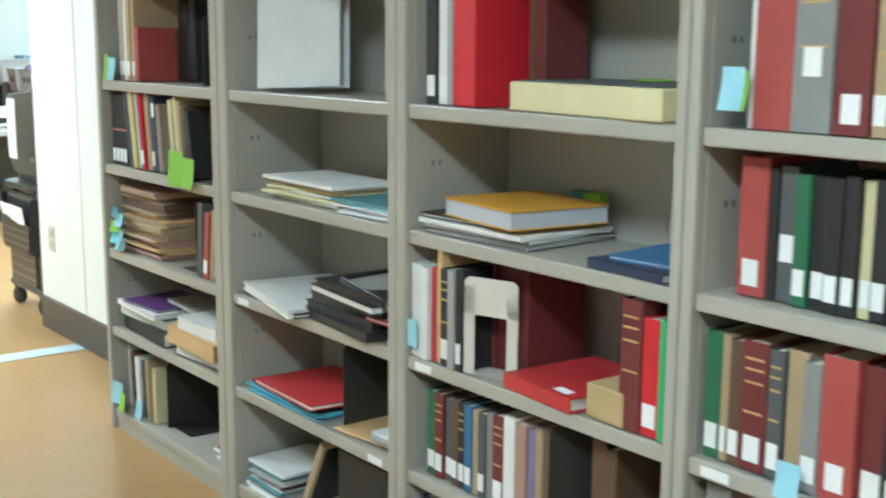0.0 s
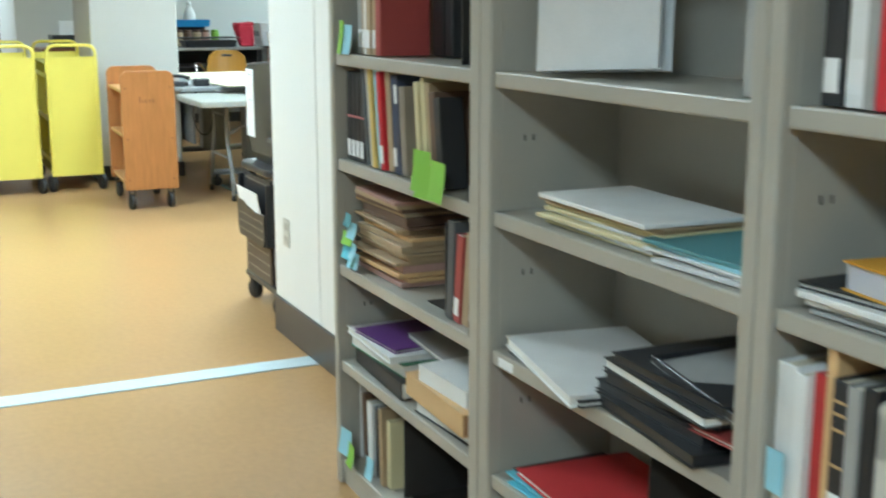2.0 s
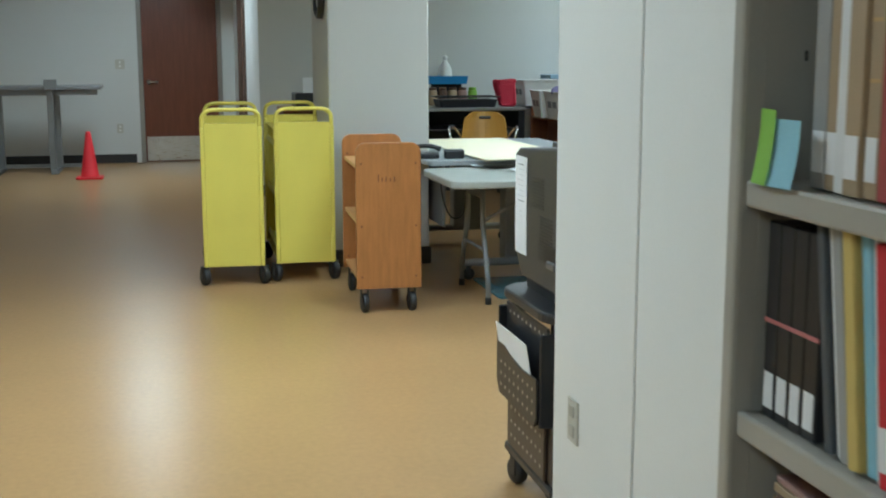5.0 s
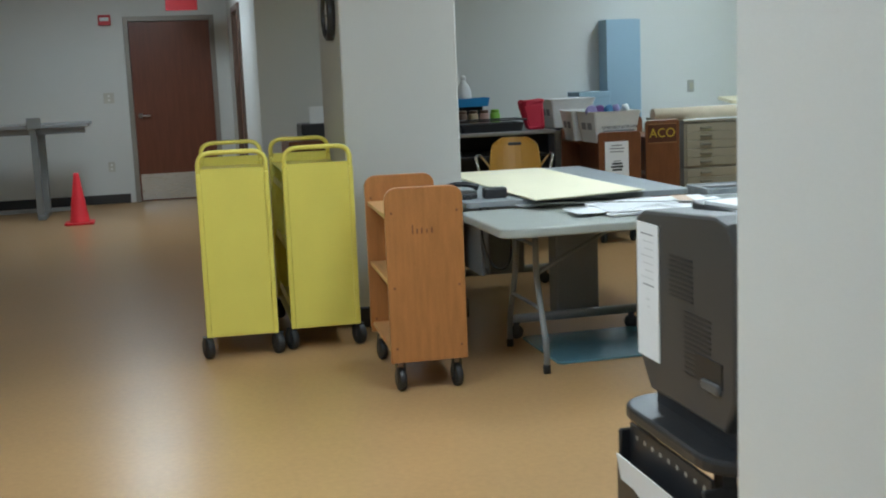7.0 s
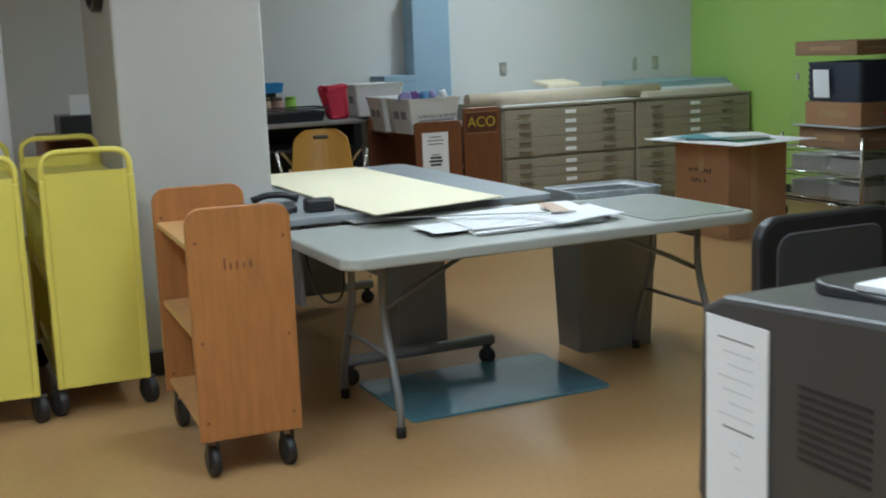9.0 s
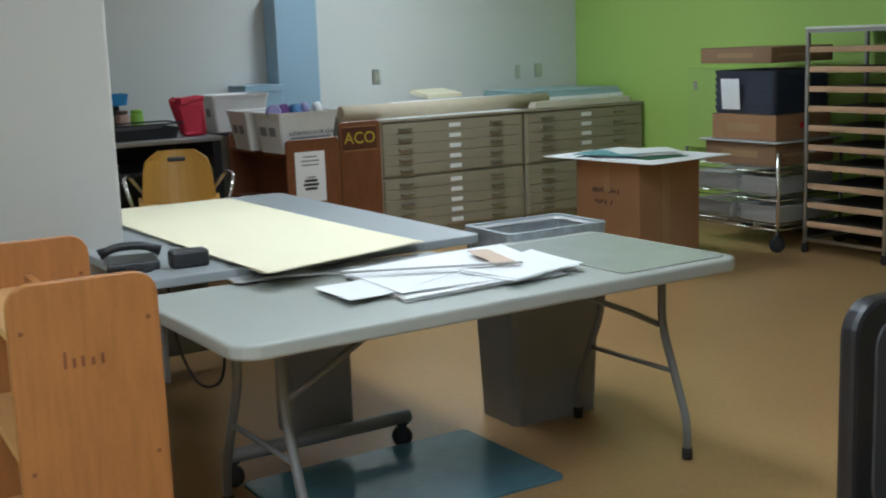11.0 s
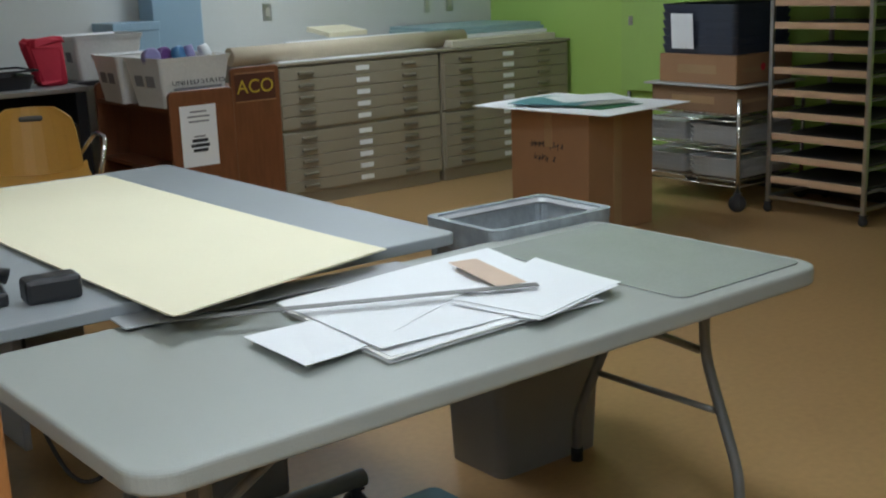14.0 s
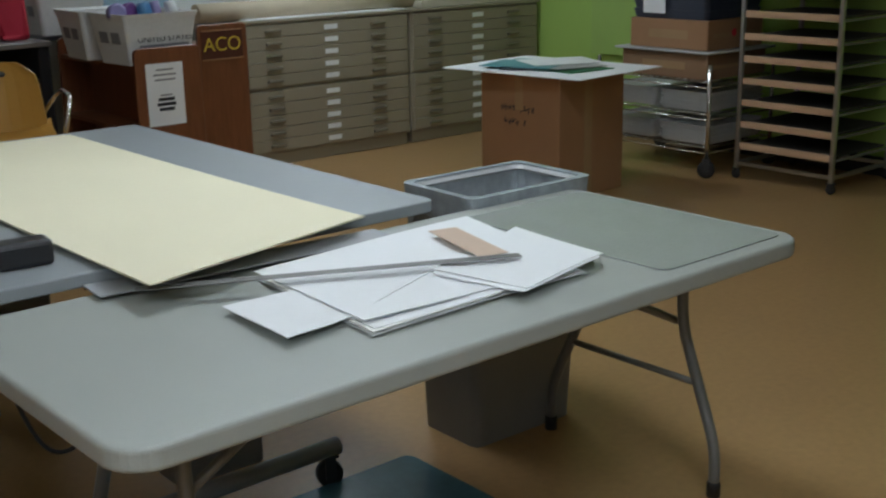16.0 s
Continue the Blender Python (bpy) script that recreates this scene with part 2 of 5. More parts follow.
# ---- setting ----
CEIL = 2.75
FARY, BACKY, GREENX = 18.72, 14.74, 8.34
structure("floor", boxed(-3.0, -2.5, -0.1, 9.2, 19.0, 0.0), FLOOR, "tan speckled linoleum floor with a soft polish", "floor")
bm = bmesh.new()
box(bm, -3.0, -2.5, CEIL, 9.2, 19.0, CEIL + 0.1)
for k in range(20):
    box(bm, -3.0 + k * 0.61, -2.5, CEIL - 0.006, -2.976 + k * 0.61, 19.0, CEIL + 0.001)
for k in range(36):
    box(bm, -3.0, -2.5 + k * 0.61, CEIL - 0.004, 9.2, -2.476 + k * 0.61, CEIL + 0.001)
structure("ceiling", bm, TILE, "white suspended tile ceiling with a metal grid", "ceiling")
structure("wall_west", boxed(-3.0, -2.5, 0, -2.6, 19.0, CEIL), WALL, "plain white painted wall", "wall")
structure("wall_south", boxed(-2.6, -2.5, 0, 9.2, -2.1, CEIL), WALL, "plain white painted wall", "wall")
# far wall with the opening for the wooden door
bm = bmesh.new()
box(bm, -2.6, FARY, 0, 1.10, 19.0, CEIL)
box(bm, 2.14, FARY, 0, 2.30, 19.0, CEIL)
box(bm, 1.10, FARY, 2.16, 2.14, 19.0, CEIL)
structure("wall_north", bm, WALL, "white painted wall beside a wooden door", "wall")
# corridor side wall with a second door, and the wall behind the map drawers
bm = bmesh.new()
box(bm, 2.30, BACKY + 0.16, 0, 2.46, 16.55, CEIL)
box(bm, 2.30, 17.55, 0, 2.46, 19.0, CEIL)
box(bm, 2.30, 16.55, 2.16, 2.46, 17.55, CEIL)
structure("wall_corridor", bm, WALL, "white painted corridor wall with a door opening", "wall")
structure("wall_back", boxed(2.30, BACKY, 0, GREENX, BACKY + 0.16, CEIL), WALL, "white painted wall behind map drawers", "wall")
structure("wall_green", boxed(GREENX, -2.1, 0, 9.2, 19.0, CEIL), GREEN, "lime green painted wall", "wall")
# partition behind the library shelves, ending in two white panels
partition = structure("wall_partition", boxed(2.42, -2.1, 0, 2.62, 6.16, CEIL), WALL, "white partition wall behind the bookshelves", "wall")
for y0, y1 in ((4.60, 5.617), (5.627, 6.17)):
    part("panel", boxed(2.392, y0, 0.155, 2.425, y1, CEIL, 0.003), PANEL, partition)
part("end_panel", boxed(2.395, 6.158, 0.155, 2.64, 6.172, CEIL, 0.003), PANEL, partition)
structure("baseboard", boxed(2.384, 4.60, 0, 2.425, 6.176, 0.155, 0.004), BASEGREY, "dark rubber baseboard under white panels", "baseboard")
bm = bmesh.new()
box(bm, -2.6, FARY - 0.012, 0, 1.04, FARY, 0.11, 0.003)
box(bm, 2.29, BACKY + 0.16, 0, 2.301, 16.5, 0.11, 0.003)
box(bm, 2.31, BACKY - 0.012, 0, GREENX, BACKY, 0.11, 0.003)
box(bm, GREENX - 0.012, -2.0, 0, GREENX, BACKY - 0.012, 0.11, 0.003)
structure("baseboard", bm, BASEBOARD, "black rubber baseboard", "baseboard")
# square pillar
structure("pillar", boxed(2.42, 10.74, 0, 3.07, 11.55, CEIL, 0.012, 2), PILLAR, "square warm-grey painted pillar", "pillar")
structure("baseboard", boxed(2.408, 10.728, 0, 3.082, 11.562, 0.115, 0.008), BASEBOARD, "black rubber baseboard around the pillar", "baseboard")
structure("floor_strip", boxed(-2.6, 5.635, 0.0, 2.384, 5.745, 0.004), BLUETAPE, "pale blue strip across the tan floor", "floor strip")
# doors
door = thing("door_1", "closed dark red wooden door with steel kick plate", "door", pose(1.10, FARY, 0))
tagged(door, kind="structure")
bm = bmesh.new()
box(bm, 0.0, -0.02, 0, 0.055, 0.14, 2.16, 0.004)
box(bm, 0.985, -0.02, 0, 1.04, 0.14, 2.16, 0.004)
box(bm, 0.055, -0.02, 2.105, 0.985, 0.14, 2.16, 0.004)
part("frame", bm, FRAMEGREY, door, "taupe painted steel frame")
part("leaf", boxed(0.058, 0.01, 0.008, 0.982, 0.055, 2.10, 0.002), DOORWOOD, door)
part("kick_plate", boxed(0.075, 0.004, 0.02, 0.965, 0.010, 0.325, 0.001), STEEL, door, "brushed steel kick plate")
bm = lathe([(0.027, 0), (0.027, 0.012), (0.012, 0.014), (0.012, 0.05)], 16, pose(0.125, 0.01, 1.015, 90))
tube(bm, bent([(0.125, -0.04, 1.015), (0.165, -0.045, 1.015), (0.24, -0.04, 1.012)], 0.02), 0.010, 8)
part("lever_handle", bm, STEEL, door, "brushed steel lever handle")
door = thing("door_2", "dark wooden door in a brown frame", "door", pose(2.30, 16.55, 0))
tagged(door, kind="structure")
bm = bmesh.new()
box(bm, -0.03, 0.0, 0, 0.16, 0.06, 2.16, 0.004)
box(bm, -0.03, 0.94, 0, 0.16, 1.0, 2.16, 0.004)
box(bm, -0.03, 0.06, 2.10, 0.16, 0.94, 2.16, 0.004)
part("frame", bm, FRAMEBROWN, door)
part("leaf", boxed(0.02, 0.062, 0.008, 0.065, 0.938, 2.098, 0.002), DOORWOOD, door)


# ---- ceiling lights ----
DIFFUSER = glow("lit_diffuser", (0.82, 0.98, 1.10), LAMP)


def ceiling_light(x, y):
    t = thing("ceiling_light", "recessed white fluorescent ceiling light, switched on", "light", pose(x, y, CEIL), "ceiling lights")
    bm = bmesh.new()
    for a in ((-0.305, -0.61, -0.27, 0.61), (0.27, -0.61, 0.305, 0.61), (-0.27, -0.61, 0.27, -0.575), (-0.27, 0.575, 0.27, 0.61)):
        box(bm, a[0], a[1], -0.03, a[2], a[3], 0.0, 0.004)
    part("frame", bm, PANEL, t)
    part("diffuser", boxed(-0.27, -0.575, -0.018, 0.27, 0.575, -0.010), DIFFUSER, t, "glowing diffuser panel")


for x, y in ((0.0, 1.0), (0.4, 6.2), (1.3, 8.3), (1.15, 16.2), (3.0, 7.6), (4.1, 10.4), (6.1, 13.15)):
    ceiling_light(x, y)


# ---- casters ----
def caster(parent, x, y, r, top, w=0.028, turn=0.0, label="black rubber caster"):
    m = pose(x, y, 0, 0, 0, turn)
    wheel = part("caster", lathe([(r * 0.55, -w / 2), (r * 0.93, -w / 2), (r, -w * 0.3), (r, w * 0.3), (r * 0.93, w / 2), (r * 0.55, w / 2)], 20, m @ pose(0, 0, r, 0, 90)), RUBBER, parent, label)
    bm = bmesh.new()
    for s in (-1, 1):
        box(bm, s * (w / 2 + 0.003) - 0.002, -0.014, r * 0.7, s * (w / 2 + 0.003) + 0.002, 0.014, top - 0.004)
    box(bm, -w / 2 - 0.006, -0.022, top - 0.006, w / 2 + 0.006, 0.022, top)
    bm.transform(m)
    part("fork", bm, DARKCASE, wheel)
    return wheel


# ---- yellow book trucks ----
def yellow_truck(x, y, turn, label):
    """Steel book truck: narrow end panels with loop handles, three sloping shelves."""
    t = thing("book_truck", label, "book truck", pose(x, y, 0, 0, 0, turn), "yellow book trucks")
    W, L, B, H = 0.36, 0.92, 0.125, 0.965
    for yy in (0.0, L):
        bm = bmesh.new()
        box(bm, 0.02, yy - 0.004, B, W - 0.02, yy + 0.004, H)
        box(bm, 0.0, yy - 0.02, B - 0.01, 0.026, yy + 0.02, H - 0.02, 0.007, 2)
        box(bm, W - 0.026, yy - 0.02, B - 0.01, W, yy + 0.02, H - 0.02, 0.007, 2)
        part("end_panel", bm, YELLOW, t)
        bm = tube(bmesh.new(), bent([(0.013, yy, H - 0.06), (0.013, yy, H + 0.08), (W - 0.013, yy, H + 0.08), (W - 0.013, yy, H - 0.06)], 0.075, 7), 0.0125, 10)
        part("handle", bm, YELLOW, t)
    for z in (B + 0.02, B + 0.33, B + 0.64):
        bm = bmesh.new()
        for s in (0, 1):
            m = pose(W / 2, 0, z, 0, (-14 if s else 14), 0)
            box(bm, (0.0 if s else -0.17), 0.006, 0.0, (0.17 if s else 0.0), L - 0.006, 0.003, 0, 1, m)
            box(bm, (0.165 if s else -0.17), 0.006, 0.0, (0.17 if s else -0.165), L - 0.006, 0.03, 0, 1, m)
        part("shelf", bm, YELLOW, t)
    part("top_shelf", boxed(0.015, 0.006, H - 0.055, W - 0.015, L - 0.006, H - 0.05), YELLOW, t)
    part("base", boxed(0.01, -0.005, B - 0.012, W - 0.01, L + 0.005, B + 0.004, 0.003), YELLOW, t)
    for cx in (0.004, W - 0.004):
        for cy in (0.03, L - 0.05):
            caster(t, cx, cy, 0.056, B - 0.012, 0.034, 20)


yellow_truck(1.60, 10.30, -3.0, "yellow enamelled steel book truck, empty, with loop handles")
yellow_truck(2.03, 10.33, -1.0, "yellow enamelled steel book truck beside the pillar")


# ---- oak book truck ----
t = thing("wooden_book_truck", "honey oak book truck with three empty shelves", "book truck", pose(2.362, 9.32, 0, 0, 0, -2.5))
W, L, B, H = 0.345, 0.70, 0.135, 0.905
for yy in (0.0, L):
    b = prism(rounded(0, B, W, H + 0.005, 0.055, 8, (0, 0, 1, 1)), 0, 0.024, 0.004, 2, pose(0, yy + 0.024 if yy == 0 else yy, 0, 90))
    p = part("end_panel", b, OAK, t)
    for sx in (0.028, W - 0.028):
        for z in (0.20, 0.47, 0.80):
            part("dowel_plug", lathe([(0.006, 0), (0.006, 0.0015)], 10, pose(sx, yy - (0.0 if yy == 0 else 0.024) - 0.0005, z, 90)), CHERRY, p)
for z in (B + 0.03, 0.47, 0.765):
    part("shelf", boxed(0.012, 0.024, z, W - 0.012, L - 0.024, z + 0.02, 0.002), OAKTOP, t, "pale oak shelf")
    part("apron", boxed(W / 2 - 0.01, 0.024, z + 0.02, W / 2 + 0.01, L - 0.024, z + 0.05), OAK, t)
for cx in (0.045, W - 0.045):
    for cy in (0.05, L - 0.05):
        caster(t, cx, cy, 0.052, B, 0.03, 8)
for k, (a, h) in enumerate(((0.115, 0.04), (0.135, 0.022), (0.155, 0.026), (0.178, 0.02), (0.2, 0.026))):
    part("pencil_mark", boxed(a, -0.0012, 0.705, a + 0.008, 0.0, 0.705 + h, 0, 1), CHERRY, t)


# ---- printer on a wheeled stand ----
ink_grey = surface("grey_printed_cover", (0.40, 0.41, 0.42), 0.5)
t = thing("printer_stand", "black wheeled printer stand with perforated paper bin", "printer stand", pose(2.44, 6.33, 0))
part("top", prism(rounded(-0.02, -0.03, 0.62, 0.50, 0.10, 6), 0.615, 0.645, 0.008), DARKCASE, t)
for cx in (0.03, 0.55):
    for cy in (0.04, 0.42):
        part("post", boxed(cx - 0.015, cy - 0.02, 0.10, cx + 0.015, cy + 0.02, 0.616), DARKCASE, t)
        caster(t, cx, cy, 0.043, 0.10, 0.03, 15)
part("lower_shelf", boxed(0.0, 0.0, 0.10, 0.58, 0.47, 0.13, 0.006), DARKCASE, t)
part("cabinet", boxed(0.012, 0.02, 0.13, 0.56, 0.45, 0.36, 0.006), surface("brown_cabinet", (0.085, 0.065, 0.05), 0.45), t, "brown lower cabinet")
YZ = Matrix(((0, 0, 1, 0), (1, 0, 0, 0), (0, 1, 0, 0), (0, 0, 0, 1)))
pocket = part("paper_pocket", prism([(0.05, 0.31), (0.41, 0.31), (0.44, 0.35), (0.44, 0.53), (0.40, 0.50), (0.30, 0.462), (0.18, 0.448), (0.06, 0.452), (0.03, 0.455), (0.03, 0.34)], -0.036, -0.028, 0.002, 1, YZ), BLACKPL, t, "black perforated pocket front with a dipped rim")
part("pocket_end", boxed(-0.028, 0.018, 0.31, 0.055, 0.030, 0.585, 0.004), BLACKPL, pocket)
part("pocket_end", boxed(-0.028, 0.440, 0.31, 0.012, 0.452, 0.585, 0.004), BLACKPL, pocket)
part("pocket_back", boxed(-0.004, 0.030, 0.31, 0.004, 0.440, 0.600, 0.002), BLACKPL, pocket)
part("pocket_floor", boxed(-0.028, 0.030, 0.31, -0.004, 0.440, 0.318), BLACKPL, pocket)
# pale colour of solid discs, painted as light showing through perforations
HOLE = surface("pale_light_through_hole", (0.42, 0.40, 0.36), 0.6)


def hole(parent, x, y, z):
    part("perforation", lathe([(0.0055, -0.0012), (0.0055, 0.0)], 10, pose(x, y, z, 0, 90)), HOLE, parent)


for r in range(3):
    for c in range(8):
        hole(pocket, -0.0362, 0.065 + c * 0.046, 0.345 + r * 0.036)
for c in range(9):
    hole(pocket, -0.0042, 0.06 + c * 0.042, 0.575)
skirt = part("skirt", boxed(-0.002, 0.06, 0.135, 0.010, 0.43, 0.305, 0.003), surface("brown_cabinet", (0.085, 0.065, 0.05), 0.45), t, "brown perforated lower panel")
for r in range(3):
    for c in range(8):
        hole(skirt, -0.0022, 0.09 + c * 0.042, 0.175 + r * 0.046)
for k, (y0, y1, z1, tilt) in enumerate(((0.10, 0.42, 0.545, -9), (0.14, 0.40, 0.525, -6), (0.20, 0.36, 0.50, -3))):
    part("magazine", boxed(-0.0015, y0, 0, 0.0015, y1, z1 - 0.325, 0.001, 1, pose(-0.010 - 0.006 * k, 0, 0.322, 0, tilt)), PAPER if k < 2 else ink_grey, t, "white papers standing in the pocket")

t = thing("printer", "large charcoal office printer with a notice taped on its side", "printer", pose(2.448, 6.305, 0.657))
prof = [(0.02, 0.10), (0.06, 0.03), (0.42, 0.03), (0.47, 0.09), (0.50, 0.16), (0.49, 0.405), (0.45, 0.425), (0.10, 0.45), (0.05, 0.44), (0.02, 0.40)]
part("body", prism(prof, 0.02, 0.55, 0.008, 2, Matrix(((0, 0, 1, 0), (1, 0, 0, 0), (0, 1, 0, 0), (0, 0, 0, 1)))), CHARCOAL, t)
part("base", boxed(0.05, 0.03, -0.012, 0.52, 0.45, 0.035), DARKCASE, t, "dark paper drawer base")
for y0, y1, z0, z1 in ((0.20, 0.31, 0.26, 0.36), (0.12, 0.24, 0.11, 0.25)):
    n = int((z1 - z0) / 0.0105)
    for k in range(n):
        part("vent_slot", boxed(0.0185, y0, z0 + k * 0.0105, 0.0212, y1, z0 + k * 0.0105 + 0.0045), BLACKPL, t)
notice = part("notice", boxed(0.0165, 0.36, 0.10, 0.0195, 0.475, 0.40), PAPER, t, "white printed notice")
FAINT = surface("faint_ink", (0.66, 0.67, 0.68), 0.7)
for k in range(12):
    a = 0.035 if k > 7 else 0.012
    part("text_line", boxed(0.0158, 0.372 + a, 0.375 - k * 0.016, 0.0164, 0.463 - a - 0.01 * (k % 3), 0.3775 - k * 0.016), GREYINK if k in (0, 7) else FAINT, notice)
part("latch", boxed(0.010, 0.075, 0.10, 0.024, 0.15, 0.122, 0.005, 2), surface("latch_grey", (0.13, 0.13, 0.13), 0.3), t, "grey latch lever")
# no hollow here: a black patch stands in for the recess's shade
part("latch_recess", boxed(0.0175, 0.07, 0.115, 0.0208, 0.185, 0.165), BLACKPL, t)
part("output_tray", prism(rounded(0.10, 0.06, 0.50, 0.40, 0.04), 0.430, 0.446, 0.004), DARKCASE, t)
solid("sheet_of_paper", boxed(0.0, 0.0, 0.0, 0.30, 0.22, 0.008, 0.001), PAPER, "white printed paper on the printer", "paper", m=pose(2.58, 6.40, 1.1035, 0, 0, 8))

# ---- dark office chair behind the printer ----
t = thing("office_chair", "black office chair with mesh back", "office chair", pose(3.80, 8.02, 0))
part("backrest", prism(rounded(-0.24, 0.46, 0.24, 0.92, 0.07, 6), -0.02, 0.02, 0.012, 2, pose(0, 0, 0, 90)), BLACKPL, t)
part("mesh_panel", prism(rounded(-0.185, 0.51, 0.185, 0.875, 0.05, 6), -0.024, 0.024, 0.004, 1, pose(0, 0, 0, 90)), surface("charcoal_mesh_fabric", (0.05, 0.05, 0.052), 0.8, vary=0.1, bump=0.5, bump_scale=300), t, "charcoal mesh panel")
part("seat", prism(rounded(-0.24, -0.5, 0.24, -0.06, 0.09, 6), 0.40, 0.46, 0.02, 2), BLACKPL, t)
part("back_support", tube(bmesh.new(), bent([(0, -0.25, 0.39), (0, 0.06, 0.40), (0, 0.04, 0.60)], 0.08), 0.018), BLACKPL, t)
part("gas_column", lathe([(0.028, 0.10), (0.028, 0.25), (0.018, 0.26), (0.018, 0.40)], 14, pose(0, -0.28, 0)), DARKCASE, t)
for k in range(5):
    a = radians(72 * k + 20)
    c, s = math.cos(a), math.sin(a)
    part("leg", tube(bmesh.new(), [(0, -0.28, 0.10), (0.27 * c, -0.28 + 0.27 * s, 0.07)], [0.022, 0.014]), DARKCASE, t)
    caster(t, 0.27 * c, -0.28 + 0.27 * s, 0.027, 0.062, 0.03, 72 * k)


# ---- folding table ----
TX0, TX1, TY0, TY1, TZ = 2.865, 4.605, 9.235, 10.0, 0.702
t = thing("folding_table", "grey moulded plastic folding table with steel legs", "table", pose(TX0, TY0, 0, 0, 0, 0.6))
W, D = TX1 - TX0, TY1 - TY0
part("tabletop", prism(rounded(0, 0, W, D, 0.075, 8), TZ - 0.042, TZ, 0.009, 3), TABLEPL, t)
part("inlay", prism(rounded(W - 0.47, 0.045, W - 0.03, D - 0.075, 0.03, 4), TZ, TZ + 0.004, 0.0015, 1), surface("grey_cutting_board", (0.345, 0.365, 0.345), 0.25, vary=0.04, bump=0.1), t, "grey translucent cutting sheet")
for x, sgn in ((0.24, 1), (W - 0.09, -1)):
    for top, y in ((0.285, 0.165), (0.595, 0.738)):
        leg = part("leg", tube(bmesh.new(), bent([(x, top, TZ - 0.04), (x, top, 0.44), (x, y, 0.13), (x, y, 0.02)], 0.07), 0.0145, 10), LEGGREY, t)
        part("foot_cap", lathe([(0.018, 0), (0.018, 0.035), (0.016, 0.04)], 12, pose(x, y, 0)), RUBBER, leg)
    part("crossbar", tube(bmesh.new(), [(x, 0.285, 0.58), (x, 0.595, 0.58)], 0.009, 8), LEGGREY, t)
    part("crossbar", tube(bmesh.new(), [(x, 0.228, 0.29), (x, 0.663, 0.29)], 0.009, 8), LEGGREY, t)
    part("brace", tube(bmesh.new(), [(x, 0.30, 0.44), (x + sgn * 0.12, 0.31, 0.50), (x + sgn * 0.48, 0.36, TZ - 0.045)], 0.0105, 8), LEGGREY, t)


# ---- grey rolling desk ----
DX0, DX1, DY0, DY1, DZ = 2.91, 4.12, 10.03, 11.72, 0.74
t = thing("desk", "blue-grey laminate desk on a wheeled steel base", "desk", pose(DX0, DY0, 0))
part("desktop", prism(rounded(0, 0, DX1 - DX0, DY1 - DY0, 0.03, 5), DZ - 0.03, DZ, 0.004, 2), DESKTOP, t)
part("modesty_panel", boxed(0.20, 0.50, 0.27, 0.22, 1.55, 0.70, 0.003), DESKGREY, t)
part("modesty_rail", boxed(-0.02, 0.32, 0.24, 0.02, 1.5, 0.27, 0.003), DESKGREY, t)
part("column", boxed(0.52, 0.17, 0.09, 0.76, 0.30, DZ - 0.03, 0.012, 2), DESKGREY, t)
part("column", boxed(0.52, 1.50, 0.09, 0.76, 1.63, DZ - 0.03, 0.012, 2), DESKGREY, t)
for y in (0.10, 1.56):
    part("base_foot", tube(bmesh.new(), [(0.24, y, 0.105), (0.94, y, 0.105)], 0.024, 12), DESKGREY, t)
    for x in (0.27, 0.91):
        caster(t, x, y, 0.036, 0.09, 0.034, 70)

# ---- blue floor mat ----
solid("floor_mat", prism(rounded(3.20, 9.52, 4.08, 10.12, 0.03), 0.0, 0.012, 0.003), MAT, "dark blue glossy vinyl mat on the floor", "floor mat")


# ---- waste bin ----
def tapered(x0, y0, x1, y1, z0, z1, flare, wall=0.006, r=0.03, through_hole=False):
    """An open bin with thickness: bottom outline and a wider mouth."""
    b = bmesh.new()
    lo = rounded(x0, y0, x1, y1, r)
    hi = rounded(x0 - flare, y0 - flare, x1 + flare, y1 + flare, r)
    hin = rounded(x0 - flare + wall, y0 - flare + wall, x1 + flare - wall, y1 + flare - wall, r)
    lin = rounded(x0 + wall, y0 + wall, x1 - wall, y1 - wall, r)
    rings = [[b.verts.new((x, y, z)) for x, y in o] for o, z in ((lo, z0), (hi, z1), (hin, z1), (lin, z0 + wall))]
    n = len(lo)
    for a, c in zip(rings, rings[1:]):
        for k in range(n):
            b.faces.new((a[k], a[(k + 1) % n], c[(k + 1) % n], c[k]))
    if through_hole:
        for k in range(n):
            b.faces.new((rings[3][k], rings[3][(k + 1) % n], rings[0][(k + 1) % n], rings[0][k]))
    else:
        b.faces.new(list(reversed(rings[0])))
        b.faces.new(rings[-1])
    return b


t = thing("waste_bin", "dark grey plastic waste bin with a clear liner", "waste bin", pose(4.44, 10.14, 0, 0, 0, -1) @ Matrix.Diagonal((0.95, 0.95, 0.985, 1)))
part("body", tapered(-0.198, -0.118, 0.198, 0.128, 0, 0.722, 0.027), BINGREY, t)
part("rim", tapered(-0.226, -0.146, 0.226, 0.156, 0.705, 0.735, 0.008, 0.02, 0.03, True), TRAYGREY, t, "pale grey rolled rim")
b = tapered(-0.228, -0.148, 0.228, 0.158, 0.65, 0.741, 0.010, 0.022, 0.03, True)
rng = random.Random(4)
for v in b.verts:
    if v.co.z < 0.70:
        v.co.z += rng.uniform(-0.05, 0.03)
        v.co.x *= rng.uniform(0.99, 1.03)
part("liner", b, BAGFILM, t, "clear crinkled plastic liner")


# ---- steel library shelving ----
SX0, SX1 = 2.072, 2.372
LEVELS = (0.075, 0.372, 0.648, 0.940, 1.222, 1.56, 1.90)
UNITS = ((4.538, 3.735), (3.635, 2.865), (2.792, 2.020), (1.962, 1.190))


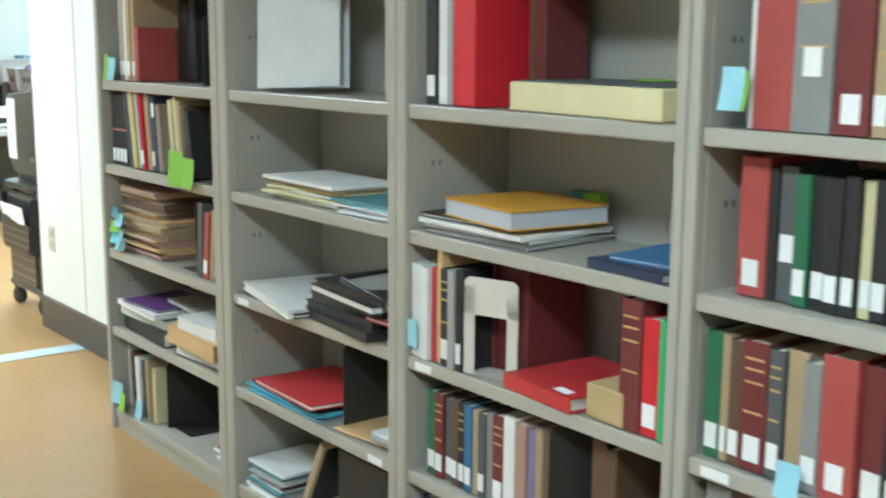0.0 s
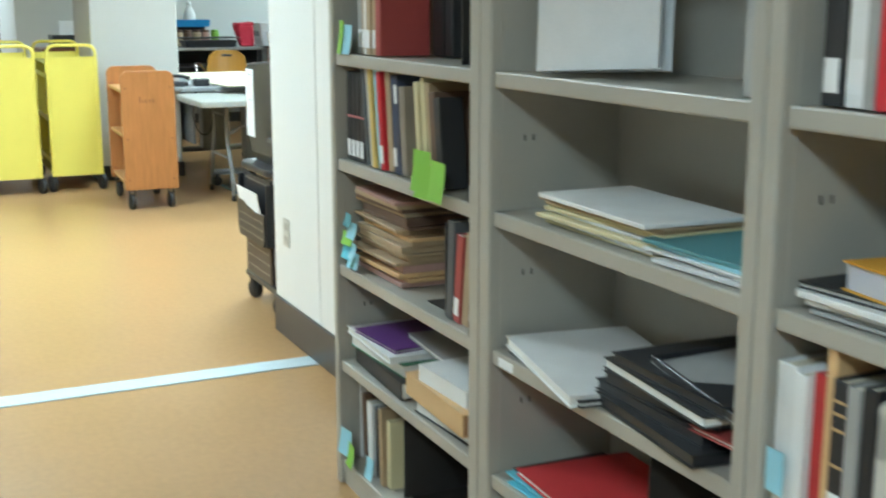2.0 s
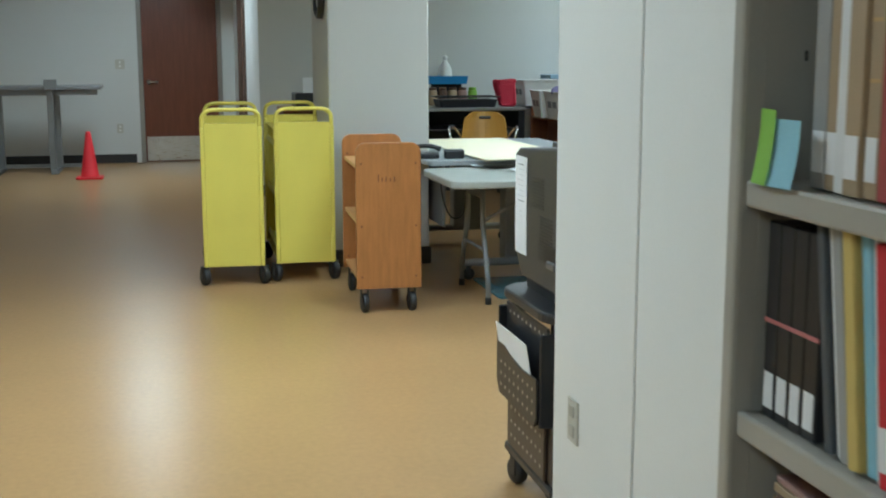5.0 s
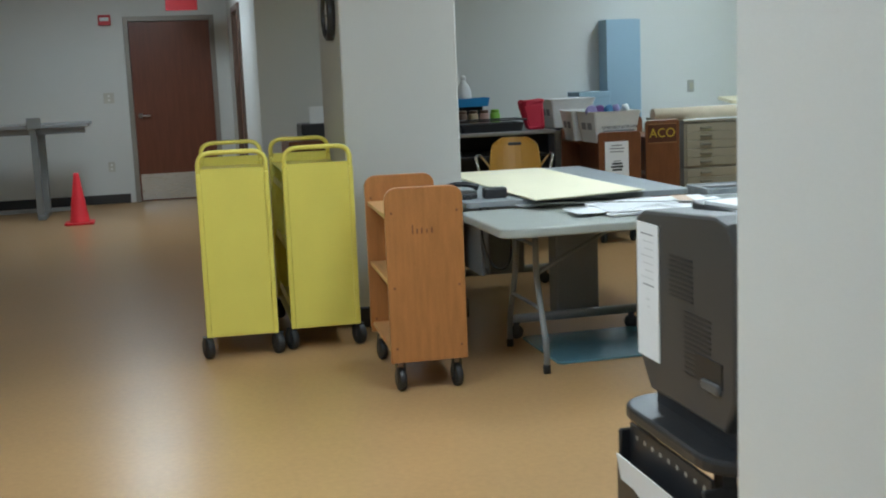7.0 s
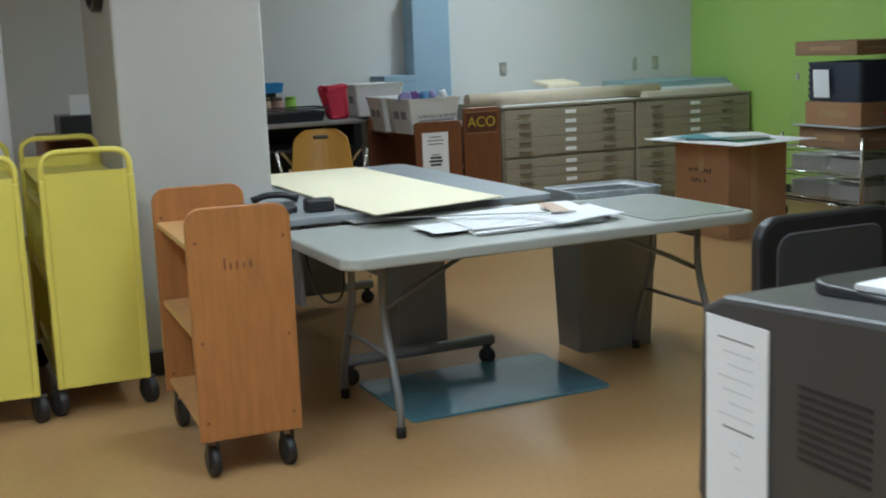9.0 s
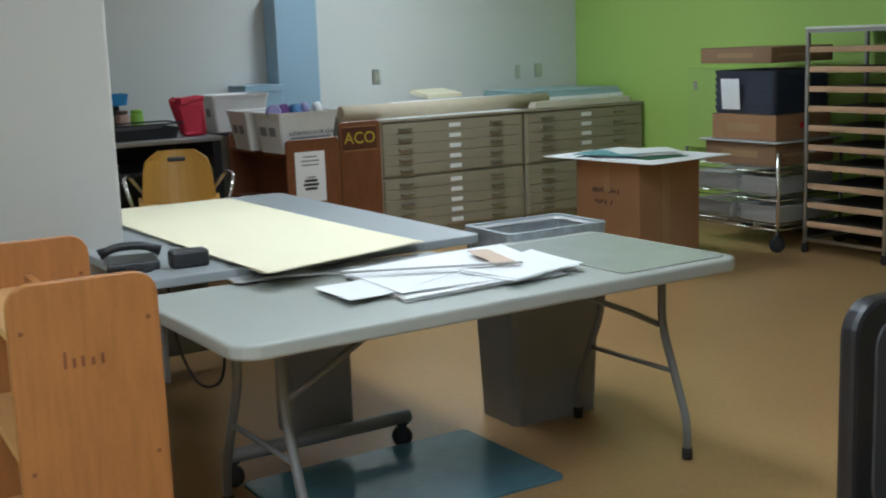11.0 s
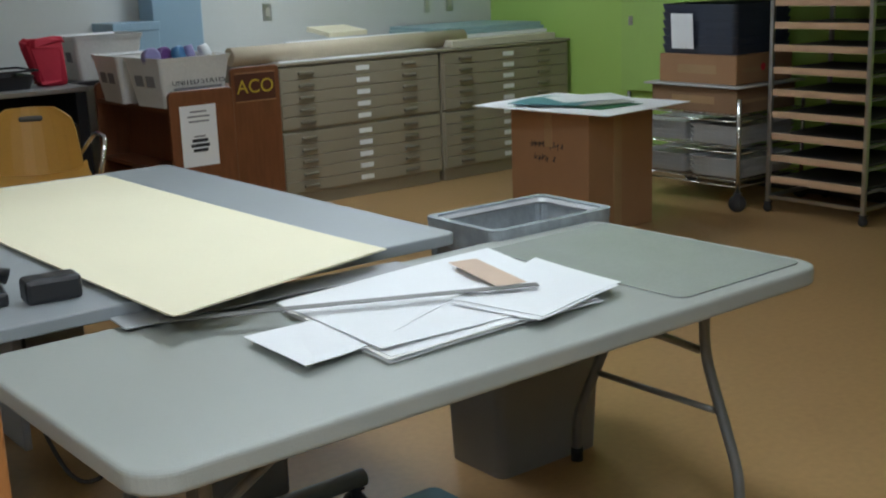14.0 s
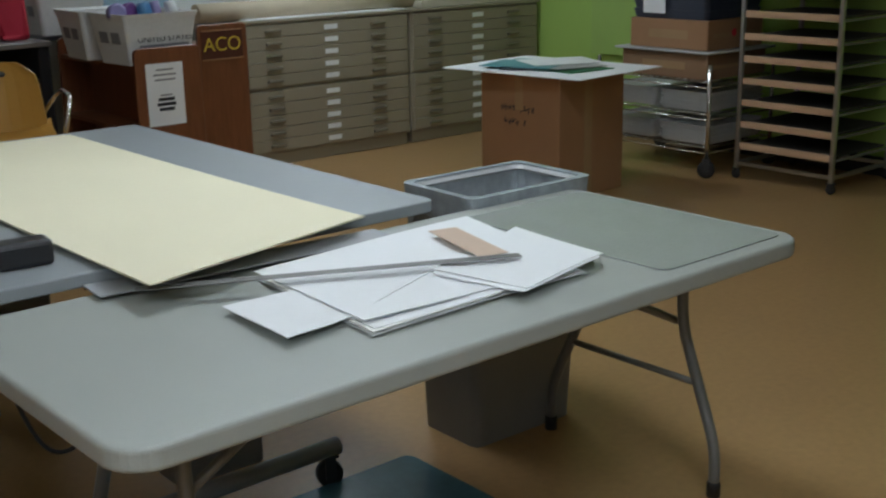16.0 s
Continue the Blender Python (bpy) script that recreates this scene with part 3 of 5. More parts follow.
def bookshelf(y1, y0, label, post_far, post_near):
    t = thing("bookshelf", label, "bookshelf", pose(0, 0, 0), "library shelving")
    for y in (y1 + 0.002, y0 - 0.002):
        s = 1 if y > (y0 + y1) / 2 else -1
        pw = post_far if s > 0 else post_near
        b = boxed(SX0 + 0.02, min(y, y + s * 0.004), 0, SX1, max(y, y + s * 0.004), 2.1)
        u = part("side_panel", b, SHELF, t)
        p = boxed(SX0 - 0.008, min(y + s * 0.001, y + s * pw), 0, SX0 + 0.028, max(y + s * 0.001, y + s * pw), 2.1, 0.006, 2)
        part("upright", p, SHELF, u)
        # punched slots as dark chips, their inner shade put into the colour
        for z in (0.52, 0.80, 1.08, 1.36):
            for dx in (0.07, 0.09):
                part("slot", boxed(SX0 + dx, y - 0.0006 - s * 0.0006, z, SX0 + dx + 0.004, y + 0.0006 - s * 0.0006, z + 0.012), HOLESHADE, u)
    part("back_panel", boxed(SX1, y0 - 0.006, 0.02, SX1 + 0.004, y1 + 0.006, 2.1), SHELF, t)
    for z in LEVELS:
        b = boxed(SX0, y0, z - 0.032, SX0 + 0.012, y1, z, 0.004, 2)
        box(b, SX0 + 0.012, y0, z - 0.014, SX1, y1, z - 0.002)
        part("shelf", b, SHELF, t)
    part("top_cap", boxed(SX0 - 0.005, y0 - 0.02, 2.1, SX1, y1 + 0.02, 2.115, 0.003), SHELF, t)
    part("plinth", boxed(SX0 + 0.006, y0, 0.0, SX0 + 0.014, y1, 0.045), SHELF, t)
    return t


for k, (a, b) in enumerate(UNITS):
    t = bookshelf(a, b, "putty grey steel bookshelf, " + ("half full of folders", "holding loose binders and papers", "holding books and binders", "full of bound volumes")[k], (0.03, 0.0465, 0.033, 0.0255)[k], (0.0465, 0.033, 0.0255, 0.03)[k])
    for z, y in ((0.648, a - 0.03), (0.372, b + 0.09)):
        if k:
            part("shelf_label", boxed(SX0 - 0.0015, y - 0.06, z - 0.026, SX0 + 0.0005, y, z - 0.008), PAPER, t, "white paper shelf label")

COLORS = {
    "black": (0.022, 0.023, 0.026), "navy": (0.03, 0.045, 0.09), "red": (0.52, 0.035, 0.04), "coral": (0.42, 0.075, 0.07), "maroon": (0.16, 0.03, 0.033),
    "brown": (0.13, 0.075, 0.05), "tan": (0.42, 0.31, 0.19), "cream": (0.68, 0.61, 0.37), "grey": (0.25, 0.25, 0.25), "slate": (0.09, 0.10, 0.11),
    "green": (0.03, 0.15, 0.075), "bright_green": (0.05, 0.42, 0.16), "lime": (0.25, 0.52, 0.06), "sky": (0.33, 0.63, 0.75), "blue": (0.05, 0.17, 0.34),
    "teal": (0.09, 0.26, 0.29), "white": (0.76, 0.77, 0.77), "pink": (0.42, 0.25, 0.21), "taupe": (0.26, 0.22, 0.18), "purple": (0.10, 0.03, 0.16), "orange": (0.70, 0.36, 0.045),
    "straw": (0.66, 0.50, 0.16), "manila": (0.64, 0.42, 0.21), "silver": (0.38, 0.38, 0.37), "cyan": (0.13, 0.52, 0.66), "scarlet": (0.62, 0.02, 0.035), "lavender": (0.25, 0.22, 0.42),
}


def ink(c):
    return tint("cloth_" + c, COLORS[c], 0.5, per_object=0.06)


SAY = {"bright_green": "bright green", "coral": "faded red", "scarlet": "bright red", "sky": "pale blue", "manila": "manila"}


def book(y, z, th, h, d, color, lean=0.0, tag="", bands=False, front=0.02, kind="book", pages=None, topple=0.0):
    """A standing bound volume, spine to the aisle; y is its far side, from which it reaches th towards the near end."""
    c = SAY.get(color, color)
    t = thing(kind, f"{c} {'bound book' if kind == 'book' else kind.replace('_', ' ')} standing upright on a steel shelf", kind.replace("_", " "),
              pose(SX0 + front, y, z) @ pose(0, 0, 0, lean, 0, 0), "shelved volumes")
    k = 0.0025
    b = boxed(0, -th, 0, 0.004, 0, h, 0.0018)
    box(b, 0.003, -k, 0, d, 0, h)
    box(b, 0.003, -th, 0, d, -th + k, h)
    part("cover", b, ink(color), t)
    part("page_block", boxed(0.004, -th + k, 0.004, d - 0.004, -k, h - 0.005), pages or PAGES, t)
    if tag:
        zt = {"low": 0.018, "mid": h * 0.3, "high": h * 0.72}[tag]
        part("spine_label", boxed(-0.0012, -th / 2 - min(th * 0.38, 0.016), zt, 0.0004, -th / 2 + min(th * 0.38, 0.016), zt + min(0.045, h * 0.2)), PAPER, t, "white call number label")
    if bands:
        gold = tint("gilt", (0.55, 0.36, 0.16), 0.35)
        for zz in (h * 0.86, h * 0.78, h * 0.68, h * 0.45):
            part("spine_band", boxed(-0.0009, -th * 0.85, zz, 0.0004, -th * 0.15, zz + 0.004), gold, t)
    return y - th - 0.0015


def row(y, z, specs, front=0.02):
    """Volumes side by side: thickness, height, depth, colour, label, bands, lean."""
    for th, h, d, c, tag, bands, lean in specs:
        y = book(y, z, th, h, d, c, lean, tag, bands, front + random.uniform(-0.006, 0.010))
        y -= abs(math.sin(radians(lean))) * 0.01
    return y


def flat(name, label, category, x, y, z, dx, dy, th, color, turn=0.0, body=None, cover=0.0025, tilt=0.0, spine=None):
    """A lying book, folder or sheaf: cover boards over a block of pages; dx is its depth, dy its width."""
    t = thing(name, label, category, pose(x, y, z, tilt, 0, turn))
    if th < 0.009:
        part("sheet", boxed(0, -dy, 0, dx, 0, th, 0.001), ink(color), t)
        return z + th
    part("lower_cover", boxed(0, -dy, 0, dx, 0, cover), ink(color), t)
    part("page_block", boxed(0.004, -dy + 0.004, cover, dx - 0.004, -0.004, th - cover), body or WHITEPAGES, t)
    part("upper_cover", boxed(0, -dy, th - cover, dx, 0, th), ink(color), t)
    if spine:
        s = {"near": (0, -dy, dx, -dy + 0.003), "front": (0, -dy, 0.003, 0), "far": (0, -0.003, dx, 0)}[spine]
        part("spine", boxed(s[0], s[1], 0, s[2], s[3], th, 0.001), ink(color), t)
    return z + th


def pile(name, label, category, x, y, z, dx, dy, total, colors, seed, jitter=0.012, low=0.004, high=0.012, tilt=0.0, parts="sheet"):
    """An uneven pile of thin papers, folders or magazines, each sheet its own piece."""
    rng = random.Random(seed)
    t = thing(name, label, category, pose(x, y, z, tilt))
    zz = 0.0
    while zz < total:
        th = rng.uniform(low, high)
        m = pose(rng.uniform(-jitter, jitter) + dx / 2, rng.uniform(-jitter, jitter) - dy / 2, zz, 0, 0, rng.uniform(-3.5, 3.5))
        w = rng.uniform(0.9, 1.0)
        part(parts, boxed(-dx / 2 * w, -dy / 2 * w, 0, dx / 2 * w, dy / 2 * w, th - 0.0006, 0.0012, 1, m), ink(rng.choice(colors)), t)
        zz += th
    return z + zz


def sticky(x, y, z, w, h, color, turn=0.0, lean=0.0):
    """A paper flag that hangs over a shelf's edge, a little curled."""
    b = bmesh.new()
    n = 5
    vs = [[b.verts.new((-0.010 * (k / n) ** 2 + e, -w * s, -h * k / n)) for s in (0, 1)] for e in (0, 0.0006) for k in range(n + 1)]
    for o in (0, n + 1):
        for k in range(n):
            f = b.faces.new((vs[o + k][0], vs[o + k][1], vs[o + k + 1][1], vs[o + k + 1][0]))
            f.smooth = True
    solid("paper_flag", b, tint("flag_" + color, COLORS[color], 0.7), f"{SAY.get(color, color)} paper flag hanging at a shelf edge", "paper flag", "paper flags", m=pose(x, y, z, lean, 0, turn))


def bookend(x, y, z, w, h, material, label, cutout=False, foot=0.13, turn=0.0, foot_dir=-1):
    """A bent steel plate with a foot; x is its front edge, w its width into the shelf."""
    t = thing("bookend", label, "bookend", pose(x, y, z + 0.001, 0, 0, turn))
    if cutout:
        b = bmesh.new()
        box(b, 0, -0.0015, 0, w * 0.2, 0.0015, h - 0.02)
        box(b, w * 0.8, -0.0015, 0, w, 0.0015, h - 0.02)
        b2 = prism(rounded(0, h * 0.62, w, h, 0.018, 5, (0, 0, 1, 1)), -0.0015, 0.0015, 0, 1, pose(0, 0, 0, 90))
        merge(b, b2)
        part("plate", b, material, t)
    else:
        part("plate", prism(rounded(0, 0, w, h, 0.018, 5, (0, 0, 1, 1)), -0.0015, 0.0015, 0, 1, pose(0, 0, 0, 90)), material, t)
    part("foot", boxed(w * 0.1, min(0, foot * foot_dir), 0, w * 0.9, max(0, foot * foot_dir), 0.0015), material, t)


BLACKSTEEL = surface("black_enamel_steel", (0.03, 0.027, 0.025), 0.45, vary=0.08)
IVORYSTEEL = surface("ivory_enamel_steel", (0.66, 0.64, 0.58), 0.4, vary=0.04)
Z0, Z1, Z2, Z3, Z4 = LEVELS[:5]

# first unit
y = row(4.445, Z4 + 0.001, ((0.03, 0.31, 0.2, "silver", "low", 0, 0), (0.025, 0.30, 0.2, "tan", "low", 0, 0), (0.02, 0.31, 0.21, "white", "", 0, 0), (0.03, 0.27, 0.2, "tan", "low", 0, 0),
                    (0.025, 0.26, 0.2, "tan", "low", 1, 0), (0.03, 0.172, 0.135, "coral", "", 0, 0)))
row(y - 0.01, Z4 + 0.001, ((0.04, 0.27, 0.13, "black", "", 0, 0), (0.04, 0.25, 0.13, "black", "", 0, 0), (0.045, 0.26, 0.12, "black", "", 0, 0)), 0.15)
bookend(SX0 + 0.03, 3.84, Z4, 0.12, 0.20, BLACKSTEEL, "black steel bookend on an upper shelf", turn=12)
sticky(SX0 + 0.004, 4.515, Z4 + 0.085, 0.045, 0.085, "lime", -8)
sticky(SX0 + 0.000, 4.478, Z4 + 0.075, 0.05, 0.075, "sky", 5)
yy = 4.518
for k in range(4):
    t = thing("magazine_file", "black magazine file with a white spine label", "magazine file", pose(SX0 + 0.022, yy, Z3 + 0.001), "black magazine files")
    part("case", boxed(0, -0.029, 0, 0.20, 0, 0.235, 0.002), BLACKPL, t)
    part("spine_label", boxed(-0.001, -0.025, 0.012, 0.0003, -0.004, 0.055), PAPER, t)
    part("rubber_band", boxed(-0.0012, -0.0295, 0.115, 0.0002, 0.0, 0.120), tint("pink_rubber", (0.6, 0.2, 0.2), 0.5), t)
    yy -= 0.030
row(4.372, Z3 + 0.001, ((0.014, 0.262, 0.19, "slate", "", 0, -9), (0.012, 0.268, 0.19, "white", "", 0, -9), (0.018, 0.26, 0.19, "silver", "", 0, -9), (0.020, 0.25, 0.19, "straw", "", 0, -8), (0.018, 0.25, 0.19, "sky", "", 0, -8), (0.010, 0.25, 0.19, "white", "", 0, -7), (0.024, 0.245, 0.19, "scarlet", "low", 0, -7),
                (0.030, 0.25, 0.19, "tan", "", 0, -6), (0.022, 0.24, 0.18, "navy", "low", 0, -6), (0.022, 0.24, 0.18, "navy", "high", 0, -6), (0.030, 0.215, 0.11, "taupe", "", 0, -6)), 0.015)
row(4.03, Z3 + 0.001, ((0.020, 0.235, 0.22, "cream", "", 0, -7), (0.022, 0.245, 0.22, "cream", "", 0, -7), (0.020, 0.235, 0.20, "tan", "", 0, -8), (0.03, 0.215, 0.11, "brown", "", 0, -8), (0.03, 0.205, 0.06, "black", "low", 0, -8)), 0.012)
row(3.80, Z3 + 0.001, ((0.022, 0.235, 0.15, "tan", "", 0, -6),), 0.06)
for a, w, h, c in ((4.40, 0.16, 0.265, "teal"), (4.23, 0.10, 0.262, "teal"), (4.06, 0.06, 0.262, "silver"), (3.97, 0.12, 0.258, "green")):
    t = thing("hanging_folder", f"{c} folder standing at the back of a shelf", "folder", pose(SX0 + 0.20, a, Z3 + 0.001))
    part("leaf", prism(rounded(-w, 0, 0, h, 0.03, 5, (0, 0, 1, 1)), 0, 0.006, 0.001, 1, Matrix(((0, 0, 1, 0), (1, 0, 0, 0), (0, 1, 0, 0), (0, 0, 0, 1)))), ink(c), t)
sticky(SX0 - 0.006, 4.02, Z3 + 0.085, 0.085, 0.095, "lime", 3)
sticky(SX0 - 0.010, 3.915, Z3 + 0.072, 0.085, 0.088, "lime", -4)
sticky(SX0 - 0.016, 3.98, Z3 + 0.055, 0.07, 0.075, "lime", 8)
pile("document_stack", "tall stack of worn tan folders with paper flags", "folder stack", SX0 + 0.03, 4.50, Z2 + 0.001, 0.24, 0.33, 0.215, ("tan", "brown", "tan", "manila", "pink", "tan"), 11, 0.018, 0.008, 0.022, parts="folder")
for k, (dy, dz, c) in enumerate(((0.0, 0.15, "teal"), (0.03, 0.13, "sky"), (0.0, 0.10, "lime"), (0.03, 0.075, "sky"), (-0.01, 0.06, "cyan"), (0.04, 0.05, "sky"), (0.02, 0.045, "green"))):
    sticky(SX0 + 0.008 - 0.004 * (k % 3), 4.505 - dy, Z2 + dz, 0.06, 0.035 + 0.008 * (k % 2), c, 6 * (k % 3) - 6)
bookend(SX0 + 0.03, 3.925, Z2, 0.15, 0.22, BLACKSTEEL, "black steel bookend beside leaning books", foot_dir=1)
row(3.905, Z2 + 0.001, ((0.03, 0.23, 0.17, "slate", "", 0, 4), (0.03, 0.205, 0.16, "coral", "low", 0, 6), (0.03, 0.215, 0.16, "tan", "", 0, 7), (0.03, 0.20, 0.15, "brown", "low", 0, 7)), 0.02)
z = flat("binder", "thick black binder lying on a shelf", "binder", SX0 + 0.03, 4.50, Z1 + 0.001, 0.25, 0.36, 0.045, "black", -3, spine="front")
z = flat("binder", "green binder with white pages lying on a pile", "binder", SX0 + 0.02, 4.515, z, 0.26, 0.34, 0.035, "green", 2)
z = flat("folder", "white report folder lying on binders", "folder", SX0 + 0.015, 4.53, z, 0.26, 0.33, 0.018, "white", -2)
flat("magazine", "purple covered magazine on top of a pile", "magazine", SX0 + 0.012, 4.46, z, 0.22, 0.24, 0.010, "purple", 4)
z = flat("document_case", "black document case at the bottom of a pile", "folder", SX0 + 0.012, 4.06, Z1 + 0.001, 0.26, 0.30, 0.035, "black", 3)
z = flat("carton", "tan flat carton with a printed red end", "carton", SX0 + 0.006, 4.10, z, 0.26, 0.34, 0.055, "manila", -2, body=KRAFT, spine="front")
flat("carton", "small white box with red print", "carton", SX0 + 0.010, 4.03, z, 0.20, 0.24, 0.040, "white", 2, spine="front")
solid("printed_label", boxed(0, -0.07, 0, 0.0015, 0, 0.045), ink("red"), "red printed label on a carton", "label", m=pose(SX0 + 0.001, 3.90, Z1 + 0.040))
flat("folder", "grey folder lying at the back of a shelf", "folder", SX0 + 0.10, 4.30, Z1 + 0.115, 0.17, 0.40, 0.012, "silver", -4)
row(4.455, Z0 + 0.001, ((0.018, 0.215, 0.2, "brown", "", 0, -4), (0.02, 0.20, 0.19, "tan", "", 0, -4), (0.035, 0.205, 0.19, "white", "", 0, -3), (0.030, 0.20, 0.19, "black", "", 0, -3), (0.02, 0.21, 0.19, "silver", "", 0, -2), (0.02, 0.215, 0.19, "tan", "", 0, -2), (0.025, 0.19, 0.18, "cream", "", 0, 0)), 0.03)
solid("foam_board", boxed(0, -0.006, 0, 0.22, 0, 0.25, 0.001), PAPER, "white board standing against the shelf end", "board", m=pose(SX0 + 0.05, 4.53, Z0 + 0.001))
bookend(SX0 + 0.05, 4.215, Z0, 0.20, 0.225, BLACKSTEEL, "wide black steel bookend on the lowest shelf")
row(4.05, Z0 + 0.001, ((0.03, 0.2, 0.12, "tan", "", 0, 0), (0.04, 0.2, 0.12, "brown", "", 0, 0)), 0.17)
pile("magazine_pile", "short pile of colourful magazines", "magazines", SX0 + 0.04, 3.86, Z0 + 0.001, 0.20, 0.115, 0.05, ("white", "coral", "black", "white"), 5, 0.008, parts="magazine")
sticky(SX0 - 0.004, 4.545, Z0 + 0.10, 0.07, 0.075, "sky", 6)
sticky(SX0 - 0.004, 4.48, Z0 + 0.075, 0.055, 0.065, "lime", -6)
sticky(SX0 + 0.012, 4.385, Z0 + 0.065, 0.05, 0.06, "sky")

# second unit
for k, (a, lean, th) in enumerate(((3.50, -7, 0.055),)):
    t = thing("binder", "large white binder leaning on an upper shelf", "binder", pose(SX0 + 0.05 + 0.03 * k, a, Z4 + 0.001, 0, 0, -62 + 6 * k) @ pose(0, 0, 0, -7, -3, 0))
    b = boxed(0, -0.004, 0, 0.25, 0, 0.29, 0.001)
    box(b, 0, -th, 0, 0.25, -th + 0.004, 0.29, 0.001)
    box(b, 0, -th, 0, 0.004, 0, 0.29, 0.001)
    part("cover", b, tint("white_vinyl", (0.74, 0.76, 0.78), 0.3), t)
    part("page_block", boxed(0.006, -th + 0.006, 0.006, 0.23, -0.006, 0.28), WHITEPAGES, t)
    part("cover_text", boxed(0.06, -th - 0.0012, 0.262, 0.10, -th - 0.0004, 0.266), INK, t)
    part("cover_text", boxed(0.08, -th - 0.0012, 0.235, 0.12, -th - 0.0004, 0.244), INK, t)
row(2.925, Z4 + 0.001, ((0.008, 0.245, 0.2, "black", "", 0, 0), (0.03, 0.235, 0.2, "silver", "", 0, 0)), 0.03)
zt = pile("paper_stack", "stack of bound white reports with a band", "papers", SX0 + 0.02, 3.50, Z3 + 0.001, 0.22, 0.40, 0.048, ("cream", "tan", "white", "cream", "tan"), 21, 0.010, 0.004, 0.009, parts="report")
flat("folder", "thin white report on top of a stack", "report", SX0 + 0.02, 3.49, zt + 0.001, 0.21, 0.37, 0.0085, "white", -2)
pile("paper_stack", "low stack of magazines and papers", "papers", SX0 + 0.015, 3.13, Z3 + 0.001, 0.25, 0.26, 0.034, ("white", "sky", "silver", "white", "teal", "white"), 22, 0.012, 0.004, 0.008, parts="magazine")
solid("paper_flag", boxed(0, -0.05, 0, 0.03, 0, 0.001), tint("flag_lime", COLORS["lime"], 0.7), "lime paper flag sticking out of reports", "paper flag", m=pose(SX0 + 0.20, 3.46, Z3 + 0.052))
z = flat("binder", "white binder lying flat on a shelf", "binder", SX0 + 0.02, 3.60, Z2 + 0.001, 0.27, 0.36, 0.012, "black", -8)
flat("binder", "white binder lying flat on a shelf", "binder", SX0 + 0.018, 3.61, z, 0.27, 0.36, 0.022, "white", -10, tilt=2)
z = Z2 + 0.001
for k in range(5):
    th = (0.022, 0.02, 0.024, 0.02, 0.018)[k]
    z = flat("binder", "black vinyl binder in an untidy pile", "binder", SX0 + 0.012 + 0.006 * (k % 2), 3.26 - 0.012 * k + 0.02 * (k % 2), z + 0.001, 0.27, 0.33 - 0.01 * (k % 3), th, "black", -6 + 4 * (k % 3), body=WHITEPAGES if k == 3 else BLACKPL)
t = thing("tray", "black rimmed letter tray lying tilted on binders", "tray", pose(SX0 + 0.03, 3.12, z + 0.004, 5, -3, -6))
part("floor", boxed(0, -0.26, 0, 0.25, 0, 0.004), ink("silver"), t)
b = bmesh.new()
for q in ((0, -0.26, 0.25, -0.252), (0, -0.008, 0.25, 0), (0, -0.252, 0.008, -0.008), (0.242, -0.252, 0.25, -0.008)):
    box(b, q[0], q[1], 0, q[2], q[3], 0.014, 0.002)
part("rim", b, BLACKPL, t)
flat("folder", "orange red folder under black binders", "folder", SX0 + 0.008, 2.98, Z2 + 0.045, 0.2, 0.11, 0.010, "coral", 3)
z = pile("paper_stack", "pale blue papers under a red folder", "papers", SX0 + 0.012, 3.60, Z1 + 0.001, 0.24, 0.40, 0.022, ("cyan", "sky", "cyan", "black"), 31, 0.014, parts="folder")
flat("folder", "glossy red folder lying on blue papers", "folder", SX0 + 0.02, 3.56, z, 0.26, 0.36, 0.014, "red", -5, tilt=-2)
bookend(SX0 + 0.04, 3.125, Z1, 0.19, 0.222, BLACKSTEEL, "black steel bookend beside a red folder", foot=0.10)
flat("envelope", "manila envelope lying on a shelf", "envelope", SX0 + 0.012, 3.13, Z1 + 0.004, 0.22, 0.26, 0.006, "manila", 6)
pile("paper_stack", "loose cream papers at a shelf end", "papers", SX0 + 0.02, 2.97, Z1 + 0.011, 0.2, 0.09, 0.02, ("cream", "white", "silver"), 33, parts="sheet")
pile("magazine_pile", "pile of magazines on the lowest shelf", "magazines", SX0 + 0.012, 3.60, Z0 + 0.001, 0.22, 0.20, 0.075, ("white", "teal", "white", "maroon", "silver"), 41, 0.016, parts="magazine")
t = thing("framed_board", "black board in a pale wooden frame, leaning", "frame", pose(SX0 + 0.05, 3.37, Z0 + 0.003, 27, 0, 0))
part("board", boxed(0.012, -0.012, 0.012, 0.20, -0.004, 0.235), BLACKPL, t)
b = bmesh.new()
for q in ((0, 0, 0.014, 0.245), (0.20, 0, 0.214, 0.245)):
    box(b, q[0], -0.022, q[1], q[2], 0, q[3], 0.001)
box(b, 0.014, -0.022, 0, 0.20, 0, 0.012, 0.001)
box(b, 0.014, -0.022, 0.233, 0.20, 0, 0.245, 0.001)
part("frame", b, tint("pale_wood", (0.5, 0.38, 0.24), 0.5), t)
solid("document_box", boxed(0, -0.27, 0, 0.19, 0, 0.23, 0.003), BLACKPL, "black plastic document box on the lowest shelf", "box", m=pose(SX0 + 0.05, 3.17, Z0 + 0.001))

